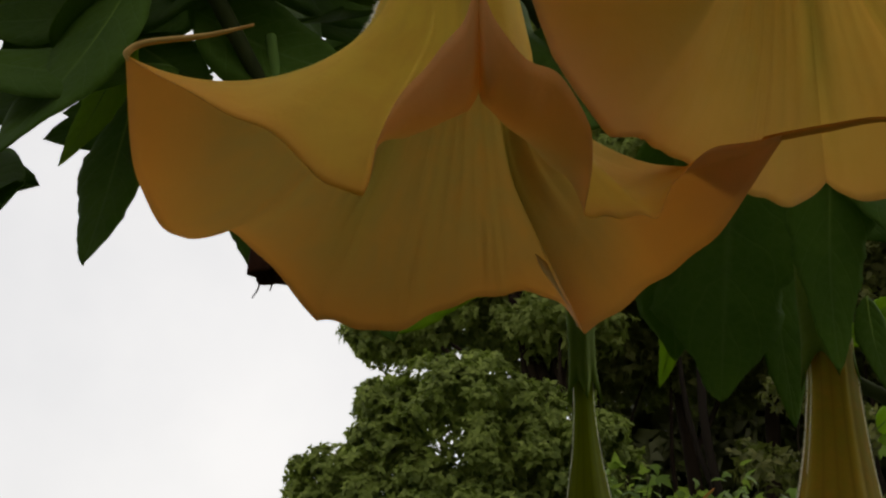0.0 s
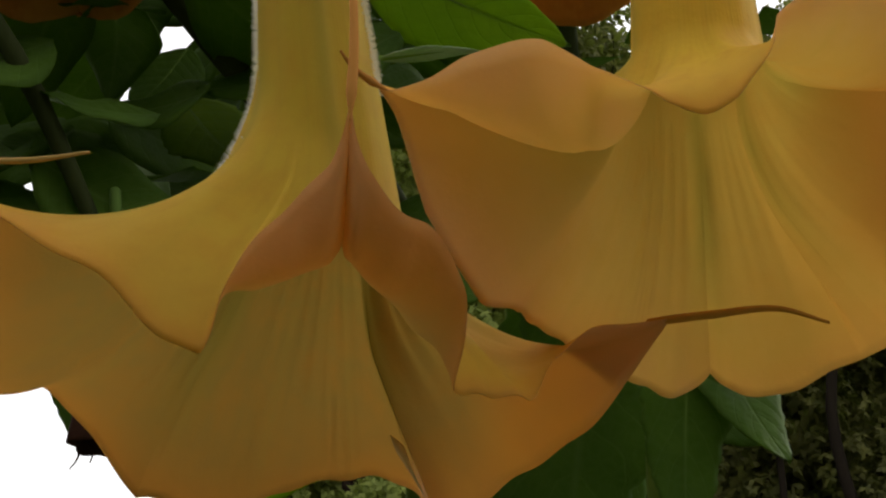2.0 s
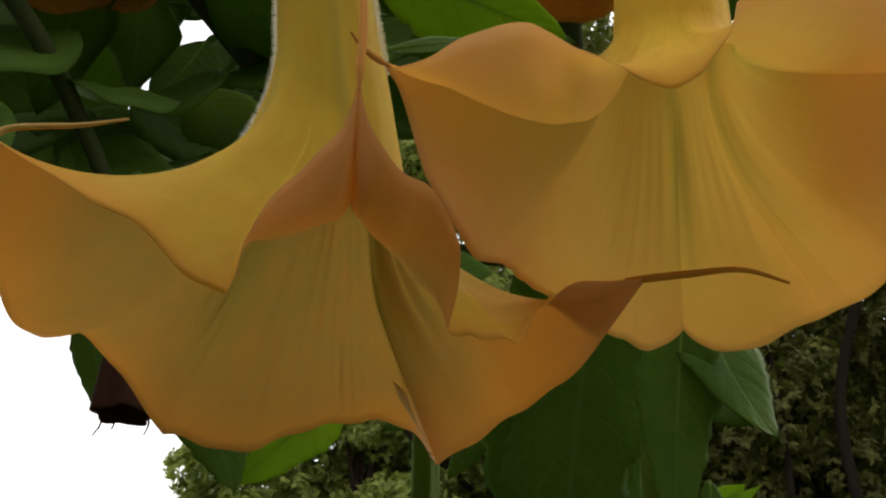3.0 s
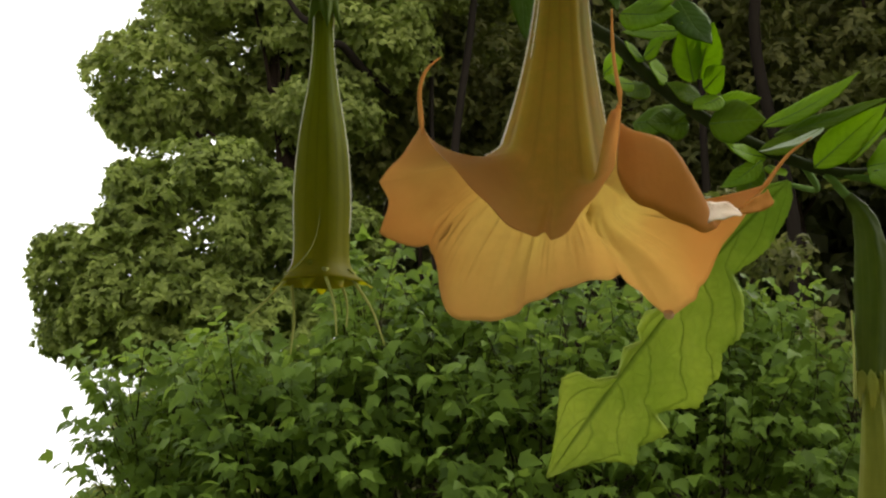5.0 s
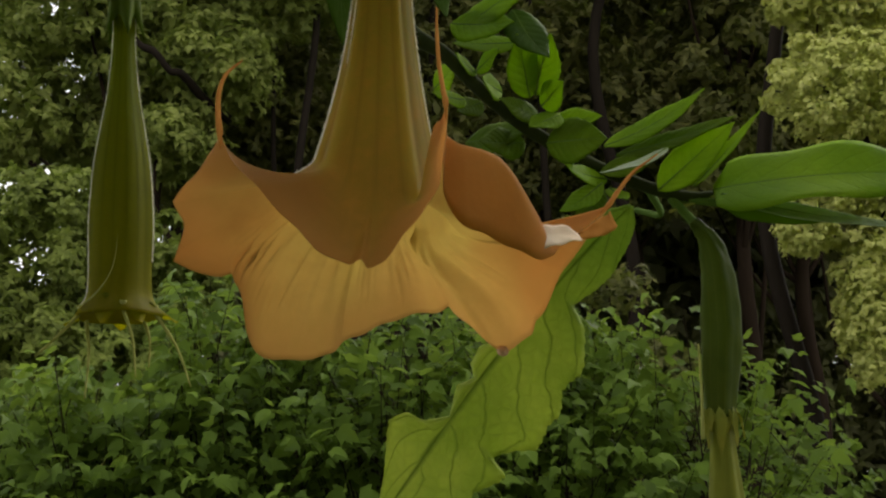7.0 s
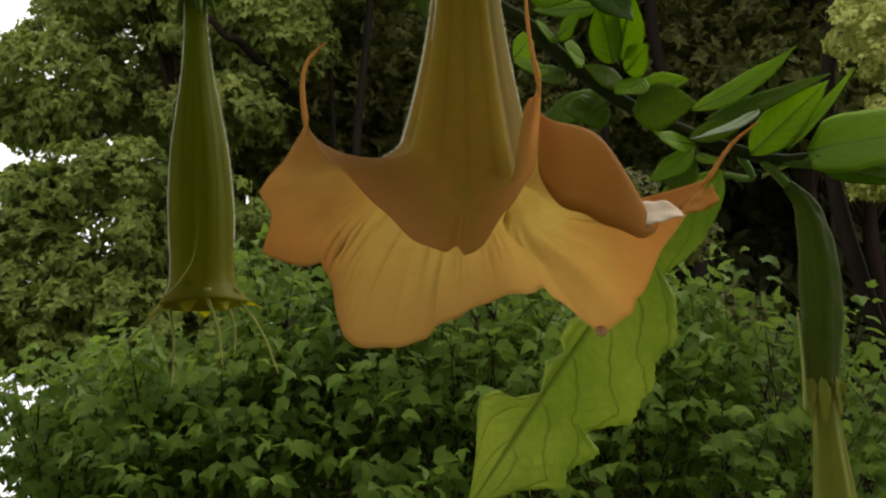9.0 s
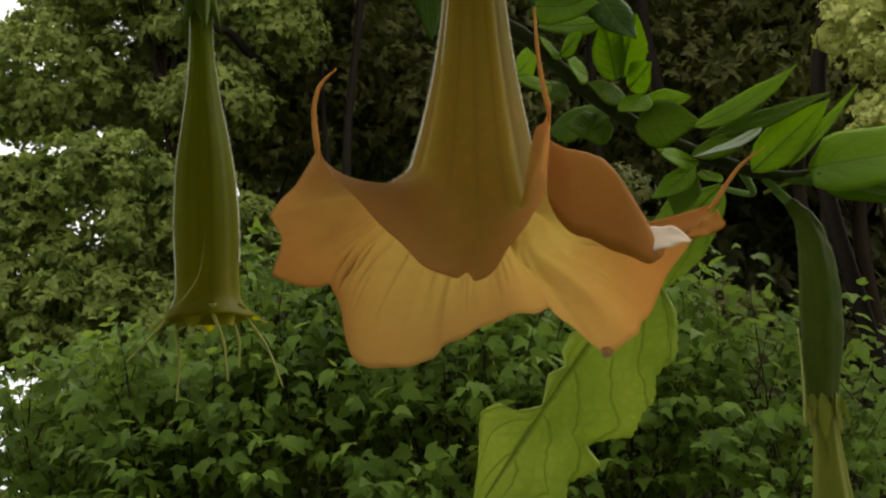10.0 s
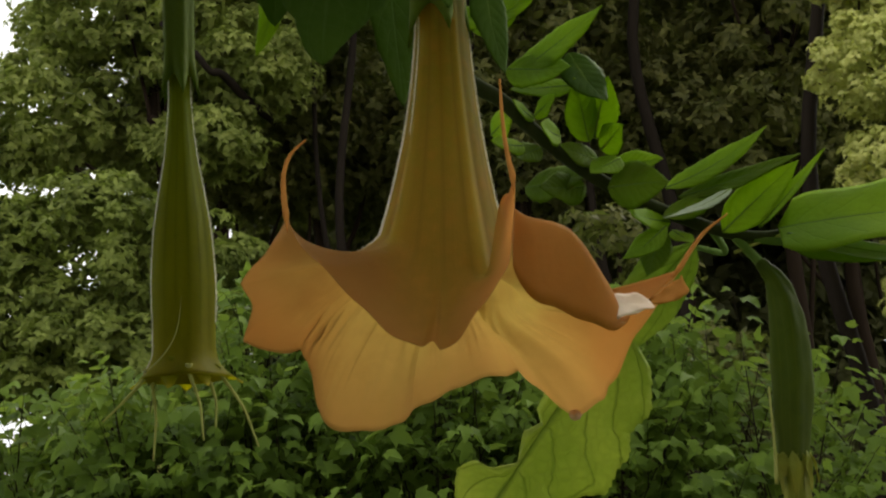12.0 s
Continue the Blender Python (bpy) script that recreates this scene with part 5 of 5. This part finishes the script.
def lobed_shrub(base, wide, deep, top, twigs, seed):
    """Arching twigs on a few stems; lobed leaves lie along each twig in tiers, their tips hanging."""
    rng = np.random.default_rng(seed)
    root = thing("lobed_leaf_shrub", base, "bushy green shrub with layered lobed leaves on thin dark stems", "shrub", "shrubs in front of the wood")
    stems = []
    for k in range(6):
        w = 2 * math.pi * k / 6 + rng.uniform(-0.4, 0.4)
        end = np.array([0.75 * wide * math.cos(w), 0.6 * deep * math.sin(w), top - rng.uniform(0.25, 0.6)])
        line = [(0.03 * math.cos(w), 0.03 * math.sin(w), -0.03), tuple(end * (0.25, 0.25, 0.4) + rng.normal(0, 0.03, 3)), tuple(end * (0.6, 0.6, 0.75) + rng.normal(0, 0.03, 3)), tuple(end)]
        rod("stem", line, [0.016, 0.012, 0.008, 0.004], mat_twig, root, 5, 7)
        stems.append(np.array(line))
    pos, ax, upper, size = [], [], [], []
    verts, faces = [], []
    up = np.array([0, 0, 1.0])
    for _ in range(twigs):
        s = stems[int(rng.integers(6))]
        f = rng.uniform(1.2, 3.0)
        i = min(int(f), 2)
        a = s[i] * (1 - (f - i)) + s[i + 1] * (f - i)
        low = rng.random() ** 1.25
        end = np.array([rng.uniform(-wide, wide), rng.uniform(-deep, deep) - 0.5 * low, top + (rng.uniform(0.03, 0.16) if rng.random() < 0.06 else 0.0) - 0.95 * low])
        a = a + (end - a) * 0.35
        a[2] = min(a[2], end[2] - 0.05)
        out = unit(end - a)
        mid = (a + end) / 2 + up * rng.uniform(0.02, 0.09)
        n = int(rng.integers(11, 17))
        k0 = len(verts)
        for t in np.linspace(0, 1, 6):
            p = (1 - t) ** 2 * a + 2 * t * (1 - t) * mid + t * t * end
            r = 0.0035 * (1 - t) + 0.0012
            verts += [p + r * np.array([1, 0, 0]), p + r * np.array([-0.5, 0.87, 0]), p + r * np.array([-0.5, -0.87, 0])]
        for q in range(5):
            for j in range(3):
                faces.append((k0 + 3 * q + j, k0 + 3 * q + (j + 1) % 3, k0 + 3 * q + 3 + (j + 1) % 3, k0 + 3 * q + 3 + j))
        flat = unit(np.cross(out, up) + 1e-6)
        away = unit(np.array([end[0] * 0.7, end[1] - 0.35, 0.0]))
        lie = unit(up * 0.9 + away * 0.35 + rng.normal(0, 0.3, 3))
        for j in range(n):
            t = 0.3 + 0.7 * j / (n - 1)
            p = (1 - t) ** 2 * a + 2 * t * (1 - t) * mid + t * t * end
            hand = flat * (1 if j % 2 else -1) * (0.25 if j == n - 1 else 1)
            go = unit(hand * rng.uniform(0.5, 1.1) + out * 0.35 + away * 0.25 + rng.normal(0, 0.25, 3) - up * rng.uniform(0.1, 1.0))
            pos.append(p + unit(hand + out * 0.5) * rng.uniform(0.015, 0.045))
            ax.append(go)
            upper.append(lie + rng.normal(0, 0.33, 3))
            size.append(0.072 * rng.uniform(0.5, 1.15))
    leaf_blades("foliage", np.array(pos), np.array(ax), np.array(upper), np.array(size), LOBED, LOBED_F, mat_maple, root)
    tagged(mesh_object("brushwood", verts, faces, mat_twig, root), kind="stuff")
    return root


tree("round_crowned_tree", (-2.8, 16.6, 0), [(-2.95, 16.3, 5.10, 1.20, 1.1, 1.08), (-3.95, 16.1, 4.45, 0.98, 0.95, 0.82), (-2.1, 16.5, 4.75, 1.1, 1.0, 1.0), (-3.3, 15.9, 4.0, 1.25, 1.0, 0.72), (-2.3, 16.1, 3.6, 1.2, 1.0, 0.8), (-4.35, 16.2, 3.85, 0.55, 0.6, 0.40), (-3.75, 16.2, 5.55, 0.42, 0.5, 0.36)], 0.30, 32, 12, 0.095, mat_round, "round-crowned evergreen tree with dense tufted mid-green foliage", 21, 0.18, cover=1.25)
tree("low_round_tree", (-2.6, 13.2, 0), [(-2.72, 13.1, 2.45, 0.52, 0.6, 0.5), (-2.2, 13.2, 2.1, 0.7, 0.6, 0.6), (-3.2, 13.0, 1.55, 0.55, 0.5, 0.5)], 0.20, 26, 8, 0.085, mat_low, "low rounded evergreen with yellowish green foliage", 23, 0.09)
tree("tall_tree", (-2.0, 18.7, 0), [(-4.0, 18.2, 7.45, 1.05, 1.1, 0.85), (-3.4, 18.4, 8.9, 1.0, 1.2, 0.9), (-2.0, 18.6, 8.35, 1.25, 1.3, 0.9), (-2.6, 18.5, 10.6, 1.3, 1.3, 1.1), (-0.7, 18.6, 9.7, 1.4, 1.3, 1.2), (-1.4, 18.5, 12.4, 1.4, 1.4, 1.2), (-2.6, 18.9, 7.2, 1.0, 0.8, 0.5), (-4.1, 18.2, 6.9, 0.7, 0.6, 0.36), (-1.3, 18.2, 8.0, 0.9, 0.9, 0.75), (-1.9, 18.0, 6.9, 0.8, 0.8, 0.5)], 0.30, 24, 8, 0.115, mat_tall, "tall dark evergreen tree with spreading limbs", 22, 0.25, limbs=16, cover=1.0, ragged=0.07)
tall = [o for o in scene.objects if o.name == "tall_tree"][0]
limb_path = [(-2.3040, 17.2000, 8.2907), (-2.0802, 17.2000, 7.9724), (-1.8950, 17.2000, 7.8700), (-1.7229, 17.3000, 7.6707), (-1.5733, 17.4000, 7.6478), (-1.3042, 17.9000, 7.4520), (-0.9852, 18.5000, 7.3598)]
rod("limb", [Vector(p) - tall.location for p in limb_path], [0.03, 0.05, 0.045, 0.06, 0.07], mat_limb, tall)
for k in range(9):
    x = -1.8 + 1.35 * k
    h = [11.5, 12.0, 16.8, 12.8, 11.5, 13.5, 12.5, 12, 12][k]
    y = 20.5 + 0.8 * (k % 3)
    tree("woodland_tree", (x, y, 0), [(x, y, h - 1.5, 1.5, 1.5, 1.5), (x + 0.6, y, h - 3.6, 1.7, 1.5, 1.4), (x - 0.6, y, 7.6, 1.5, 1.5, 1.1)], 0.40, 14, 8, 0.15, mat_wood_far, "dark woodland tree with slender trunk", 30 + k, 0.17, limbs=7, group="woodland trees", ragged=0.1)
for k, (x, y, thick, tilt) in enumerate([(4.05, 18.6, 0.13, 0.45), (0.1, 18.2, 0.08, -0.35), (3.2, 19.4, 0.08, 0.4), (-0.45, 18.4, 0.05, 0.3), (5.75, 16.6, 0.13, 0.25), (2.3, 19.6, 0.09, -0.4)]):
    tree("slender_tree", (x, y, 0), [(x + 0.5, y + 0.4, 14.2, 1.3, 1.0, 1.2), (x - 0.6, y + 0.5, 13.0, 1.2, 1.0, 1.0)], 0.45, 12, 7, 0.14, mat_wood_far, "slender leaning tree with a bare brown trunk and high crown", 130 + k, thick, limbs=2, group="slender trees", lean=(tilt, 0.1), bark=mat_limb)
for k in range(1, 8):
    x = -3.5 + 2.3 * k
    tree("backing_tree", (x, 25.5, 0), [(x, 25.5, 3.0, 1.9, 1.2, 2.4), (x + 0.4, 25.5, 7.0, 1.9, 1.2, 2.4), (x, 25.5, 10.6, 1.8, 1.2, 2.0)], 0.6, 16, 9, 0.36, mat_deep, "dense dark evergreen deep in the wood", 60 + k, 0.2, limbs=3, group="deep wood trees")
for k, (x, y, z, r) in enumerate([(0.9, 15.0, 5.2, 0.5), (2.7, 15.5, 5.0, 0.55), (1.9, 14.5, 3.7, 0.6), (3.4, 14.0, 3.4, 0.6)]):
    tree("understorey_tree", (x, y, 0), [(x, y, z, r, r, r * 0.6), (x + 0.6, y, z - 0.5, r * 0.8, r, r * 0.5), (x - 0.5, y, z - 0.8, r * 0.8, r, r * 0.5)], 0.26, 9, 7, 0.10, mat_wood_far, "thin young tree with sparse foliage under the wood", 160 + k, 0.05, limbs=6, group="young trees under the wood", cover=0.8, ragged=0.16)
tree("pale_tree", (7.0, 16.4, 0), [(6.18, 15.8, 6.95, 0.85, 0.8, 0.75), (6.1, 15.8, 5.75, 0.6, 0.6, 0.45), (5.6, 15.7, 5.2, 0.34, 0.4, 0.3), (6.28, 15.7, 4.4, 0.42, 0.5, 1.0), (6.9, 15.9, 4.6, 0.6, 0.7, 1.3), (6.2, 15.9, 8.15, 0.75, 0.7, 0.5), (7.1, 16.0, 7.2, 0.9, 0.9, 1.2), (7.2, 16.0, 9.2, 1.2, 1.2, 1.1)], 0.20, 22, 8, 0.075, mat_pale, "tree covered in pale yellow-green new foliage", 41, 0.14, droop=0.6)
for k, (x, y, wide, top) in enumerate([(-1.26, 6.35, 0.36, 2.42), (-0.80, 6.0, 0.36, 2.46), (-0.27, 6.1, 0.40, 2.76), (0.35, 6.0, 0.46, 2.66), (0.95, 6.2, 0.48, 2.68), (1.55, 6.1, 0.48, 2.52), (2.2, 6.9, 0.45, 2.40)]):
    lobed_shrub((x, y, 0), wide, 0.5, top, 175 if x < 1.2 else 100 if x < 2 else 45, 50 + k)
# unseen row behind the camera, added to close the place and limit front light
for k in range(9):
    x = -12.0 + 3.0 * k
    tree("unseen_tree", (x, -6.5 - 0.5 * (k % 2), 0), [(x, -6.5, 2.0, 1.9, 1.2, 2.0), (x + 0.4, -6.5, 4.6, 1.9, 1.2, 1.8)], 0.6, 10, 7, 0.36, mat_round, "unseen dense green tree, added out of view", 80 + k, 0.2, limbs=2, group="garden trees")
# out of view on the right, added to keep sun off the right-hand shrubs
tree("unseen_tree", (6.3, 9.6, 0), [(6.0, 9.6, 6.6, 1.7, 1.5, 1.5), (6.6, 9.8, 5.2, 1.6, 1.4, 1.2), (6.6, 10.0, 8.0, 1.5, 1.4, 1.2)], 0.5, 14, 8, 0.22, mat_round, "unseen dense green tree, added out of view", 95, 0.2, limbs=4, group="garden trees")
